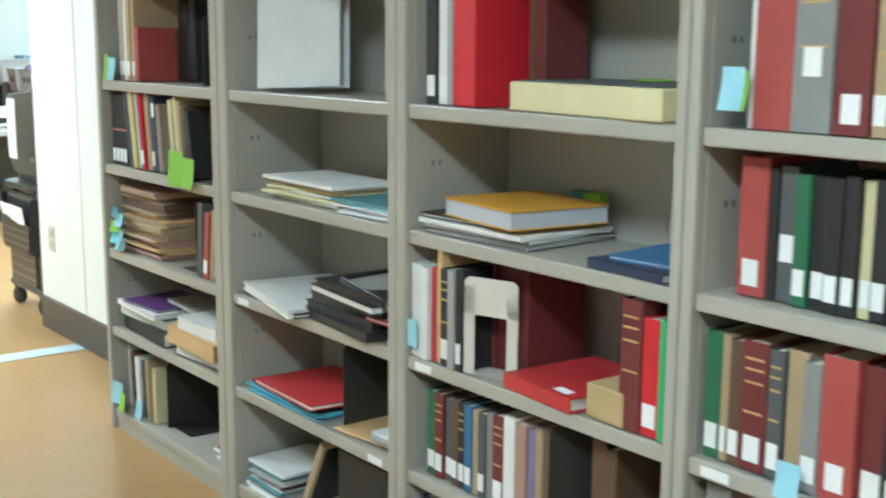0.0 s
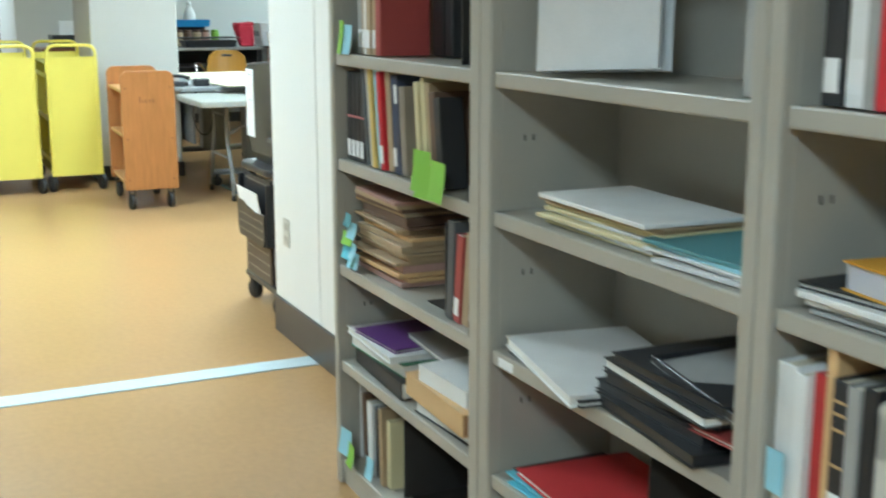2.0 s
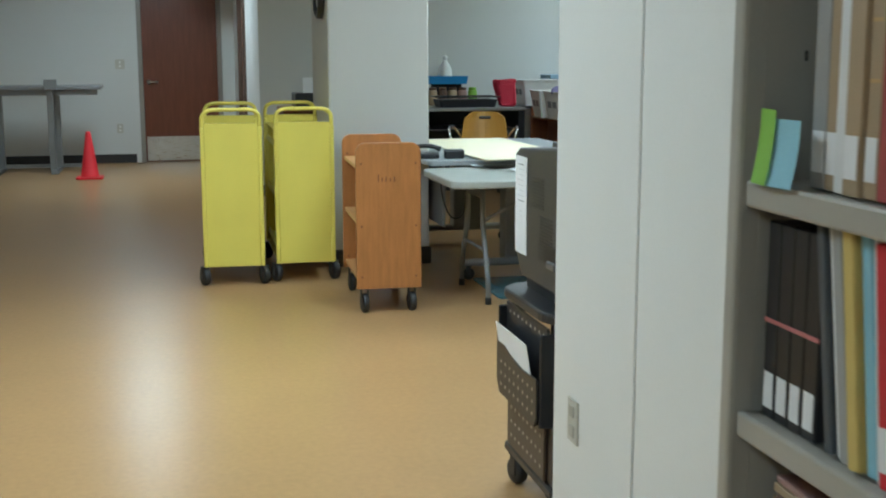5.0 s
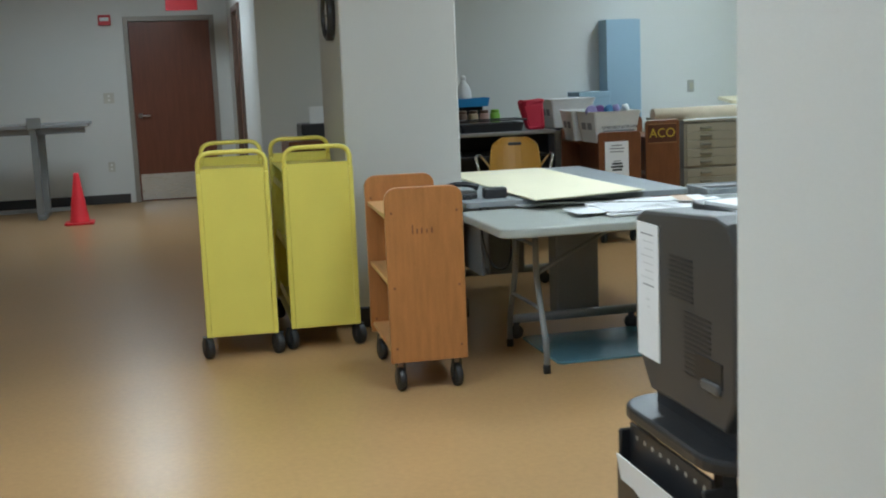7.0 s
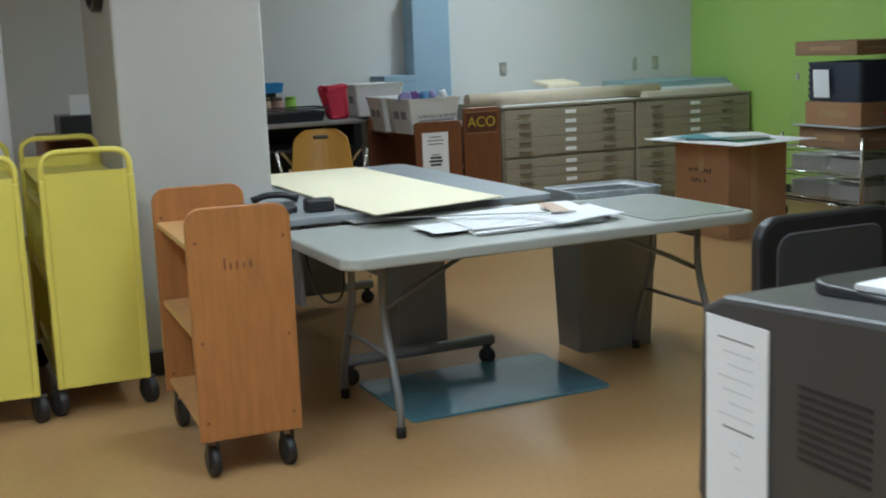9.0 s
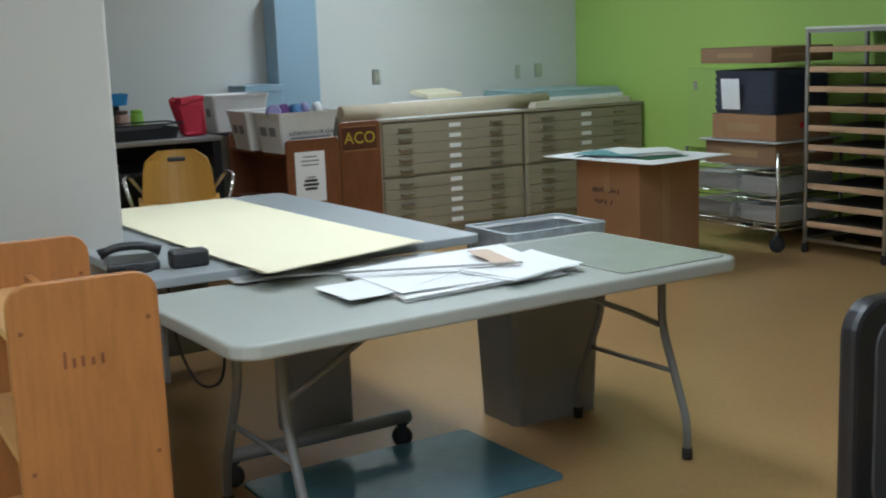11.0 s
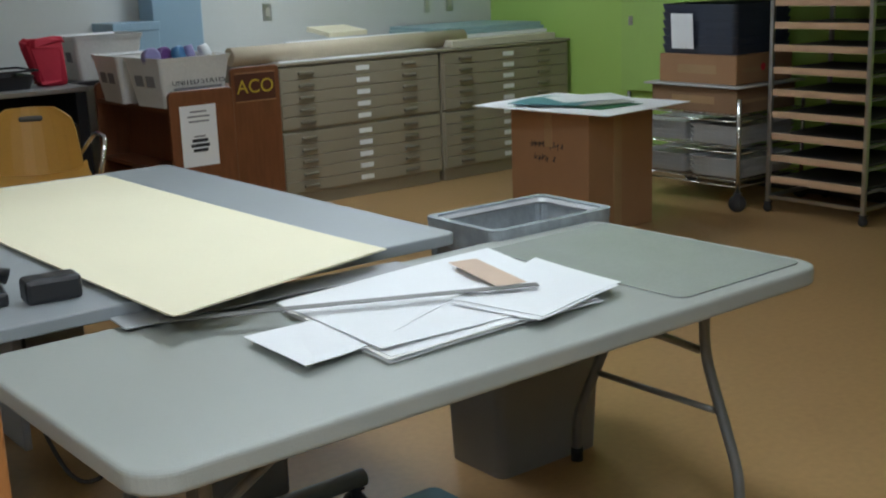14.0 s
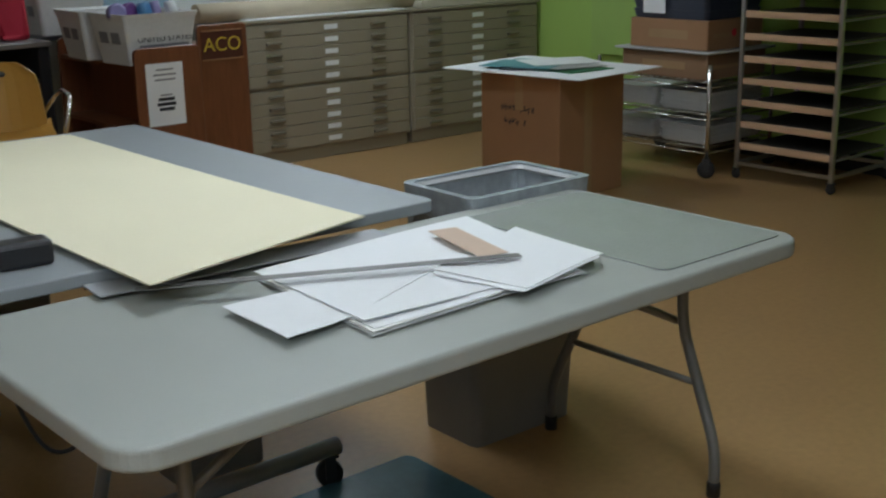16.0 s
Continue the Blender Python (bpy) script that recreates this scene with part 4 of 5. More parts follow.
# third unit
row(2.755, Z4 + 0.001, ((0.035, 0.285, 0.2, "black", "low", 0, 0), (0.04, 0.28, 0.2, "white", "low", 0, 0), (0.018, 0.25, 0.19, "silver", "", 0, 0), (0.072, 0.255, 0.19, "scarlet", "", 0, 0)), 0.02)
row(2.55, Z4 + 0.001, ((0.03, 0.26, 0.13, "brown", "", 0, 0), (0.03, 0.24, 0.12, "maroon", "", 0, 0)), 0.13)
t = thing("document_box", "cream cardboard box lying flat on a shelf", "box", pose(SX0 + 0.02, 2.475, Z4 + 0.001, 0, 0, -4))
part("body", boxed(0, -0.43, 0, 0.24, 0, 0.058, 0.003), tint("cream_box", COLORS["cream"], 0.6), t)
# the box is solid: a dark sheet gives the shade of an open top
part("lid", boxed(0.012, -0.40, 0.0582, 0.228, -0.02, 0.0615), ink("slate"), t, "dark sheet painted as the shaded inside")
flat("sheet", "lime paper slip on a box", "paper", SX0 + 0.16, 2.27, Z4 + 0.064, 0.04, 0.07, 0.003, "lime")
z = pile("paper_stack", "white and black papers under an orange binder", "papers", SX0 + 0.014, 2.77, Z3 + 0.001, 0.27, 0.35, 0.026, ("white", "white", "silver"), 51, 0.010, parts="sheet")
z = flat("folder", "thin black folder under an orange binder", "folder", SX0 + 0.015, 2.765, z, 0.24, 0.26, 0.010, "black", 3)
z = flat("binder", "thick orange covered bound report lying on papers", "binder", SX0 + 0.03, 2.70, z, 0.25, 0.27, 0.040, "orange", -8, body=tint("lavender_pages", (0.50, 0.51, 0.57), 0.8))
for q, c in ((2.53, "teal"), (2.49, "lime")):
    solid("paper_flag", boxed(0, -0.05, 0, 0.03, 0, 0.022, 0.001), tint("flag_" + c, COLORS[c], 0.7), f"{c} paper flag at the edge of a report", "paper flag", m=pose(SX0 + 0.25, q, z - 0.006))
z = flat("folder", "dark blue folder lying at a shelf end", "folder", SX0 + 0.012, 2.235, Z3 + 0.001, 0.24, 0.20, 0.018, "navy", -4, spine="front")
flat("folder", "blue folder lying at a shelf end", "folder", SX0 + 0.03, 2.20, z, 0.24, 0.16, 0.009, "blue", 5)
y = row(2.788, Z2 + 0.001, ((0.04, 0.215, 0.2, "white", "", 0, 0), (0.024, 0.21, 0.2, "white", "", 0, 0), (0.022, 0.215, 0.2, "red", "", 0, 0), (0.018, 0.26, 0.2, "manila", "", 0, 0), (0.03, 0.22, 0.2, "black", "low", 1, 0), (0.022, 0.22, 0.2, "silver", "", 0, 0), (0.022, 0.225, 0.2, "black", "low", 0, 0)), 0.004)
row(y, Z2 + 0.001, ((0.012, 0.255, 0.15, "maroon", "", 0, 0), (0.05, 0.255, 0.17, "maroon", "", 0, 0), (0.06, 0.255, 0.17, "maroon", "", 0, 0)), 0.085)
solid("paper_flag", boxed(-0.0012, -0.035, 0, 0, 0, 0.065), tint("flag_sky", COLORS["sky"], 0.7), "pale blue paper tag on a white spine", "paper flag", m=pose(SX0 - 0.004, 2.786, Z2 + 0.025))
bookend(SX0 + 0.012, 2.602, Z2, 0.135, 0.215, IVORYSTEEL, "ivory steel bookend with an open arch", True, 0.06, -72, 1)
t = thing("book", "red cloth book lying flat on a shelf", "book", pose(SX0 + 0.010, 2.465, Z2 + 0.001, 0, 0, -5))
part("lower_cover", boxed(0, -0.215, 0, 0.25, 0, 0.003), ink("red"), t)
part("page_block", boxed(0.003, -0.209, 0.003, 0.244, -0.002, 0.029), WHITEPAGES, t)
part("upper_cover", boxed(-0.002, -0.217, 0.029, 0.252, 0.002, 0.032), ink("red"), t)
part("spine", boxed(-0.002, -0.217, 0.003, 0.001, 0.0, 0.029), ink("red"), t)
part("spine_label", boxed(0.012, -0.19, 0.0322, 0.035, -0.145, 0.033), PAPER, t)
solid("small_carton", boxed(0, -0.10, 0, 0.13, 0, 0.068, 0.003), tint("light_kraft", (0.50, 0.36, 0.19), 0.7), "small brown cardboard box on a shelf", "box", m=pose(SX0 + 0.012, 2.228, Z2 + 0.001, 0, 0, -3))
row(2.142, Z2 + 0.001, ((0.052, 0.25, 0.2, "maroon", "", 1, 0), (0.04, 0.222, 0.2, "scarlet", "low", 0, 0), (0.014, 0.225, 0.2, "bright_green", "", 0, 0)), 0.008)
row(2.752, Z1 + 0.001, ((0.032, 0.20, 0.17, "green", "low", 0, 0), (0.03, 0.20, 0.17, "maroon", "low", 1, 0), (0.028, 0.195, 0.17, "slate", "low", 0, 0), (0.022, 0.20, 0.17, "brown", "low", 0, 0), (0.022, 0.20, 0.17, "black", "low", 1, 0), (0.026, 0.20, 0.17, "blue", "low", 0, 0), (0.02, 0.195, 0.17, "tan", "", 0, 0),
                        (0.024, 0.195, 0.17, "slate", "low", 0, 0), (0.024, 0.20, 0.17, "grey", "", 0, 0), (0.036, 0.205, 0.17, "maroon", "low", 1, 0), (0.034, 0.21, 0.17, "white", "", 0, 0), (0.034, 0.205, 0.17, "pink", "", 0, 0), (0.018, 0.20, 0.17, "lavender", "", 0, 0), (0.022, 0.205, 0.17, "tan", "", 0, 0)), 0.02)
bookend(SX0 + 0.02, 2.335, Z1, 0.15, 0.22, BLACKSTEEL, "black steel bookend at the end of a row", turn=-25)
row(2.245, Z1 + 0.001, ((0.04, 0.235, 0.2, "brown", "", 0, 0), (0.03, 0.21, 0.2, "brown", "", 0, 0)), 0.05)
row(2.72, Z1 + 0.001, ((0.03, 0.232, 0.08, "green", "", 0, 0), (0.05, 0.225, 0.08, "slate", "", 0, 0), (0.05, 0.225, 0.08, "pink", "", 0, 0), (0.05, 0.228, 0.08, "pink", "", 0, 0), (0.06, 0.225, 0.08, "bright_green", "", 0, 0), (0.05, 0.22, 0.08, "tan", "", 0, 0), (0.06, 0.225, 0.08, "teal", "", 0, 0)), 0.205)
row(2.77, Z0 + 0.001, ((0.04, 0.235, 0.18, "navy", "low", 0, 0), (0.03, 0.20, 0.18, "navy", "", 0, 0), (0.05, 0.21, 0.18, "green", "low", 0, 0), (0.04, 0.2, 0.18, "black", "low", 0, 0), (0.04, 0.2, 0.18, "maroon", "low", 0, 0), (0.04, 0.21, 0.18, "grey", "low", 0, 0)), 0.03)

# fourth unit
row(1.905, Z4 + 0.001, ((0.026, 0.25, 0.15, "teal", "", 0, 0),), 0.08)
row(1.888, Z4 + 0.001, ((0.012, 0.295, 0.2, "white", "", 0, 0), (0.073, 0.295, 0.2, "coral", "", 0, 0), (0.071, 0.29, 0.2, "grey", "mid", 1, 0), (0.062, 0.30, 0.2, "maroon", "low", 0, 0), (0.026, 0.27, 0.2, "tan", "low", 1, 0), (0.052, 0.29, 0.2, "black", "low", 0, 0), (0.052, 0.28, 0.2, "brown", "low", 0, 0), (0.045, 0.28, 0.2, "black", "low", 0, 0), (0.05, 0.27, 0.2, "green", "low", 1, 0)), 0.01)
solid("paper_flag", boxed(-0.0012, -0.04, 0, 0, 0, 0.045), PAPER, "white label high on a maroon spine", "label", m=pose(SX0 + 0.003, 1.715, Z4 + 0.22))
sticky(SX0 + 0.002, 1.928, Z4 + 0.10, 0.05, 0.07, "sky", -6)
sticky(SX0 - 0.002, 1.893, Z4 + 0.095, 0.022, 0.065, "lime", 0)
row(1.915, Z3 + 0.001, ((0.056, 0.235, 0.2, "coral", "low", 0, 0), (0.017, 0.22, 0.2, "black", "", 0, 0), (0.034, 0.225, 0.2, "slate", "mid", 0, 0), (0.028, 0.215, 0.2, "green", "low", 0, 0), (0.028, 0.215, 0.2, "black", "low", 0, 0), (0.029, 0.215, 0.2, "black", "low", 0, 0), (0.026, 0.22, 0.2, "black", "low", 0, 0), (0.022, 0.215, 0.2, "cream", "low", 0, 0),
                (0.029, 0.22, 0.2, "black", "low", 0, 0), (0.029, 0.22, 0.2, "black", "low", 0, 0), (0.029, 0.22, 0.2, "navy", "low", 0, 0), (0.034, 0.22, 0.2, "black", "low", 0, 0), (0.034, 0.22, 0.2, "maroon", "low", 0, 0)), 0.045)
row(1.84, Z3 + 0.001, ((0.043, 0.255, 0.07, "pink", "", 0, 0), (0.043, 0.257, 0.07, "pink", "", 0, 0), (0.043, 0.25, 0.07, "slate", "", 0, 0), (0.043, 0.25, 0.07, "lavender", "", 0, 0), (0.043, 0.255, 0.07, "tan", "", 0, 0), (0.069, 0.25, 0.07, "slate", "", 0, 0)), 0.22)
row(1.952, Z2 + 0.001, ((0.034, 0.225, 0.2, "green", "low", 0, 0), (0.015, 0.225, 0.2, "tan", "low", 0, 0), (0.026, 0.22, 0.2, "brown", "low", 0, 0), (0.053, 0.225, 0.2, "maroon", "low", 1, 0), (0.028, 0.22, 0.2, "slate", "low", 1, 0), (0.039, 0.225, 0.2, "tan", "", 0, 0), (0.033, 0.215, 0.2, "grey", "low", 0, 0), (0.062, 0.235, 0.2, "coral", "low", 0, 0), (0.043, 0.23, 0.2, "maroon", "low", 0, 0), (0.052, 0.23, 0.2, "black", "low", 0, 0), (0.043, 0.22, 0.2, "brown", "low", 0, 0)), 0.02)
sticky(SX0 - 0.004, 1.775, Z2 + 0.05, 0.045, 0.06, "sky")
row(1.94, Z1 + 0.001, ((0.052, 0.23, 0.2, "grey", "low", 0, 0), (0.043, 0.235, 0.2, "brown", "low", 1, 0), (0.043, 0.21, 0.2, "black", "low", 0, 0), (0.043, 0.21, 0.2, "slate", "low", 0, 0), (0.043, 0.22, 0.2, "maroon", "low", 0, 0), (0.043, 0.22, 0.2, "green", "low", 0, 0)), 0.03)


# ---- sheets on the desk and the folding table ----
t = thing("poster_board", "large cream poster boards lying on the desk", "poster board", pose(0, 0, DZ + 0.001))
for k, (dx, dy, dr) in enumerate(((0.0, 0.0, 0.0), (-0.012, -0.02, 0.6), (0.004, -0.045, 0.2), (-0.02, -0.055, 0.4))):
    b = bmesh.new()
    n = 12
    rows_ = []
    for j in range(n + 1):
        v = j / n
        rows_.append([(3.215 + 0.62 * u + 0.02 * v + dx - 0.02 * v, 9.855 + dy + 0.15 * u * (1 - v) + v * 1.84 - 0.02 * u * v, 0.004 * k + 0.008 * (1 - v) ** 4) for u in (0, 1)])
    top = [[b.verts.new(p) for p in r] for r in rows_]
    low = [[b.verts.new((p[0], p[1], p[2] - 0.0025)) for p in r] for r in rows_]
    for j in range(n):
        b.faces.new((top[j][0], top[j][1], top[j + 1][1], top[j + 1][0]))
        b.faces.new((low[j][1], low[j][0], low[j + 1][0], low[j + 1][1]))
        for s in (0, 1):
            q = (top[j][s], top[j + 1][s], low[j + 1][s], low[j][s])
            b.faces.new(q if s == 0 else tuple(reversed(q)))
    b.faces.new((top[0][0], low[0][0], low[0][1], top[0][1]))
    b.faces.new((top[n][1], low[n][1], low[n][0], top[n][0]))
    bmesh.ops.rotate(b, verts=b.verts[:], cent=(3.5, 10.8, 0), matrix=Matrix.Rotation(radians(dr), 3, "Z"))
    part("sheet", b, CREAM, t)
t = thing("poster_board", "grey backing board under the cream sheets", "poster board", pose(3.155, 9.93, DZ + 0.0005 - 0.028, 0, 0, -4))
part("sheet", boxed(0, 0, 0, 0.72, 0.10, 0.004, 0.001), GREY, t)
# phone
t = thing("telephone", "black desk telephone with a coiled cord", "telephone", pose(2.95, 10.27, DZ, 0, 0, -12) @ Matrix.Scale(0.85, 4))
part("base", boxed(-0.10, -0.08, 0, 0.09, 0.12, 0.035, 0.008, 2), BLACKPL, t)
part("handset", tube(bmesh.new(), bent([(-0.12, 0.0, 0.06), (-0.06, 0.0, 0.085), (0.04, 0.0, 0.085), (0.10, 0.0, 0.06)], 0.04), [0.022] + [0.016] * 12 + [0.022], 10), BLACKPL, t)
part("cord", tube(bmesh.new(), [(-0.1 + 0.16 * k / 60 + 0.012 * math.cos(k), -0.11 + 0.02 * math.sin(k / 9), 0.014 + 0.012 * math.sin(k)) for k in range(61)], 0.003, 6), BLACKPL, t)
solid("tape_dispenser", boxed(-0.06, -0.035, 0, 0.06, 0.035, 0.055, 0.01, 2), BLACKPL, "small black box beside the telephone", "desk box", m=pose(3.10, 10.18, DZ, 0, 0, -6))
solid("cable", tube(bmesh.new(), bent([(3.00, 10.10, 0.72), (2.98, 10.02, 0.55), (3.02, 9.95, 0.40), (3.10, 9.92, 0.42), (3.16, 10.10, 0.66)], 0.12, 8), 0.005, 8), BLACKPL, "black cable hanging below the desk", "cable")

# papers on the folding table


def loose_sheet(parent, corners, z, seed, material):
    """A thin sheet over four corners with a slight curl."""
    rng = random.Random(seed)
    b = bmesh.new()
    n = 6
    ph = rng.uniform(0, 6)
    grid = []
    for j in range(n + 1):
        r_ = []
        for i in range(n + 1):
            u, v = i / n, j / n
            x = (corners[0][0] * (1 - u) + corners[1][0] * u) * (1 - v) + (corners[3][0] * (1 - u) + corners[2][0] * u) * v
            y = (corners[0][1] * (1 - u) + corners[1][1] * u) * (1 - v) + (corners[3][1] * (1 - u) + corners[2][1] * u) * v
            e = max(abs(u - 0.5), abs(v - 0.5)) * 2
            r_.append(b.verts.new((x, y, z + 0.004 * e ** 4 * (0.5 + 0.5 * math.sin(ph + 5 * u + 3 * v)))))
        grid.append(r_)
    for j in range(n):
        for i in range(n):
            f = b.faces.new((grid[j][i], grid[j][i + 1], grid[j + 1][i + 1], grid[j + 1][i]))
            f.smooth = True
    b.normal_update()
    bmesh.ops.solidify(b, geom=b.faces[:], thickness=0.0012)
    for f in b.faces:
        f.smooth = False
    return part("sheet", b, material, parent)


t = thing("paper_pile", "untidy pile of large white papers on the table", "papers", pose(0, 0, TZ + 0.003))
for k in range(5):
    e = 0.012 * (k % 3)
    loose_sheet(t, ((3.43 + e, 9.39 + e), (3.97 + e, 9.40 - e / 2), (4.09 - e, 9.88), (3.46 + e, 9.82 - e)), 0.0015 + 0.0022 * k, 20 + k, WHITEPAGES if k % 2 else PAPER)
loose_sheet(t, ((3.44, 9.43), (3.99, 9.415), (4.11, 9.90), (3.47, 9.86)), 0.0150, 4, PAPER)
loose_sheet(t, ((3.287, 9.45), (3.46, 9.48), (3.93, 9.67), (3.30, 9.70)), 0.0135, 3, PAPER)
loose_sheet(t, ((3.77, 9.35), (4.06, 9.41), (4.11, 9.73), (3.72, 9.565)), 0.0195, 5, PAPER)
loose_sheet(t, ((3.79, 9.36), (4.085, 9.425), (4.105, 9.72), (3.73, 9.58)), 0.0215, 6, PAPER)
part("envelope", boxed(-0.036, -0.125, 0, 0.036, 0.125, 0.001, 0, 1, pose(3.915, 9.68, 0.0305, 0, 0, -14)), tint("peach_envelope", (0.62, 0.46, 0.35), 0.7), t, "peach envelope")
t = thing("metal_ruler", "long steel ruler lying across the papers", "ruler", pose(3.20, 9.862, TZ + 0.0345, 0, 0, -25.6))
part("blade", boxed(0, -0.013, 0, 0.80, 0.013, 0.0015), surface("dull_ruler_steel", (0.15, 0.145, 0.14), 0.4, 0.0), t)

# ---- map drawers ----
def flat_file(x0, x1, y0, label):
    t = thing("flat_file_cabinet", label, "flat file", pose(x0, y0, 0), "map drawers")
    W, D = x1 - x0, 0.82
    part("base", boxed(0.01, 0.02, 0, W - 0.01, D, 0.075, 0.004), FLATFILE, t)
    for s in range(2):
        z0 = 0.075 + s * 0.395
        c = part("case", boxed(0, 0.006, z0, W, D, z0 + 0.392, 0.004), FLATFILE, t)
        for k in range(5):
            z = z0 + 0.014 + k * 0.0745
            dr = part("drawer", boxed(0.018, -0.006, z, W - 0.018, 0.01, z + 0.0725, 0.003), FLATFILE, t)
            for xx in (0.20, W - 0.26):
                part("pull", boxed(xx - 0.055, -0.022, z + 0.024, xx + 0.055, -0.004, z + 0.044, 0.005, 2), surface("dark_pull", (0.20, 0.175, 0.13), 0.4), dr, "dark drawer pull")
            part("card_holder", boxed(W / 2 - 0.05, -0.009, z + 0.02, W / 2 + 0.05, -0.0055, z + 0.05, 0.001), PAPER, dr, "white card in a metal holder")
    part("top", boxed(-0.006, -0.012, 0.866, W + 0.006, D, 0.885, 0.004), FLATFILE, t)


flat_file(5.87, 7.115, 13.86, "tan steel flat file cabinet, drawers closed, rolled maps on top")
flat_file(7.13, 8.31, 13.86, "tan steel flat file cabinet beside the green wall")
for k, (a, b_, r, c) in enumerate((((5.62, 13.96, 0.965), (7.45, 14.02, 0.942), 0.055, "paper_tan"), ((5.85, 14.16, 0.955), (7.15, 14.14, 0.955), 0.045, "paper_white"), ((6.2, 14.28, 0.99), (7.3, 14.26, 0.99), 0.05, "paper_white"))):
    mat = tint("rolled_kraft", (0.55, 0.47, 0.34), 0.7) if c == "paper_tan" else PAPER
    zz = 0.885 + r
    o = solid("map_roll", tube(bmesh.new(), [(a[0], a[1], zz), (b_[0], b_[1], zz)], r, 18), mat, ("tan" if k == 0 else "white") + " rolled map lying on the flat file", "map roll", "rolled maps")
t = thing("map_sheets", "flat cream map sheets on the flat file", "maps", pose(6.0, 13.90, 0.886))
part("sheet", boxed(-0.1, -0.03, 0, 1.1, 0.7, 0.006), PAPER, t)
part("sheet", boxed(1.25, -0.02, 0, 2.2, 0.7, 0.045, 0.003), tint("aged_paper", (0.62, 0.57, 0.46), 0.7), t)
solid("folder_sheet", boxed(0, 0, 0, 0.32, 0.25, 0.03), CREAM, "cream folder on rolled maps", "folder", m=pose(6.55, 14.30, 0.99, 8, 0, 4))
t = thing("foam_boards", "pale blue foam boards stacked on the flat file", "foam board", pose(7.30, 14.0, 0.932))
for k in range(3):
    part("board", boxed(0.01 * k, 0.01 * k, k * 0.026, 0.93 - 0.02 * k, 0.68, k * 0.026 + 0.024, 0.002), FOAMBLUE if k else PAPER, t)

# ---- cherry trucks with mail totes ----
def cherry_truck(x, y, w, length, h, label):
    t = thing("wooden_book_truck", label, "book truck", pose(x, y, 0), "cherry book trucks")
    for yy in (0, length):
        m = pose(0, yy + 0.024 if yy == 0 else yy, 0, 90)
        part("end_panel", prism(rounded(0, 0.10, w, h, 0.03, 5, (0, 0, 1, 1)), 0, 0.024, 0.003, 1, m), CHERRY, t)
    for z in (0.14, 0.46, 0.77):
        part("shelf", boxed(0.01, 0.024, z, w - 0.01, length - 0.024, z + 0.02), CHERRY, t)
    part("divider", boxed(w / 2 - 0.01, 0.024, 0.16, w / 2 + 0.01, length - 0.024, 0.77), CHERRY, t)
    for cx in (0.05, w - 0.05):
        for cy in (0.06, length - 0.06):
            caster(t, cx, cy, 0.045, 0.10, 0.03)
    return t


t = cherry_truck(4.735, 12.96, 0.35, 0.90, 0.875, "cherry wood book truck carrying white mail totes")
s = part("sign", boxed(0.05, -0.004, 0.50, 0.245, -0.0005, 0.80), PAPER, t, "white printed sign")
for k, (a, w) in enumerate(((0.05, 0.09), (0.035, 0.12), (0.04, 0.11), (0.06, 0.06), (0.055, 0.085), (0.045, 0.10), (0.05, 0.08))):
    z = 0.765 - k * 0.024 - (0.05 if k > 2 else 0)
    part("text_line", boxed(0.148 - w / 2, -0.0048, z, 0.148 + w / 2, -0.004, z + (0.016 if k > 3 else 0.008)), INK if k > 3 else GREYINK, s)
t = cherry_truck(5.315, 13.40, 0.30, 0.80, 0.925, "dark cherry book truck with a yellow lettered plate")
s = part("sign_plate", boxed(0.02, -0.004, 0.735, 0.27, -0.0005, 0.895, 0.001), surface("maroon_plate", (0.10, 0.03, 0.02), 0.4), t, "dark red plate")
YL = tint("yellow_paint", (0.60, 0.43, 0.05), 0.5)
lettering("letters", "ACO", 0.105, YL, s, pose(0.145, -0.0055, 0.815, 90))
for q in ((0.02, 0.735, 0.27, 0.742), (0.02, 0.888, 0.27, 0.895)):
    part("plate_rim", boxed(q[0], -0.006, q[1], q[2], -0.004, q[3]), KRAFT, s)


def tote(x, y, z, turn, label, text=True):
    """A white corrugated mail tote: flared walls, rim, printed marks."""
    t = thing("mail_tote", label, "mail tote", pose(x, y, z, 0, 0, turn), "white mail totes")
    part("body", tapered(-0.165, -0.14, 0.165, 0.14, 0, 0.235, 0.035, 0.006, 0.02), CORRU, t)
    part("rim", tapered(-0.201, -0.176, 0.201, 0.176, 0.218, 0.242, 0.006, 0.012, 0.02, True), CORRU, t)
    if text:
        lettering("printing", "UNITED STATES", 0.042, INK, t, pose(0.02, -0.1600, 0.12, 81.5))
        part("printing_line", boxed(-0.12, -0.0008, 0, 0.15, 0.0, 0.012, 0, 1, pose(0, -0.1545, 0.082, 8.5)), GREYINK, t)
    for yy, h in ((-0.05, 0.05), (0.06, 0.05)):
        part("printed_mark", boxed(-0.0008, -0.04, -0.025, 0.0, 0.04, 0.03, 0, 1, pose(-0.1850, yy, 0.125, 0, -8.5)), GREYINK, t)


tote(4.90, 13.17, 0.791, 4, "white corrugated mail tote with dark printing, on a truck")
tote(4.88, 13.55, 0.791, -3, "white corrugated mail tote with dark printing, on a truck", False)
for k, c in enumerate(("lavender", "purple", "blue", "lavender", "white")):
    solid("tape_roll", lathe([(0.03, 0), (0.045, 0), (0.045, 0.04), (0.03, 0.04)], 16, pose(0, 0, 0, 75, 0, 20 * k)), ink(c), f"{c} roll lying in a mail tote", "tape roll", "rolls", m=pose(4.74 + 0.07 * k, 13.14 + 0.02 * (k % 2), 1.03))

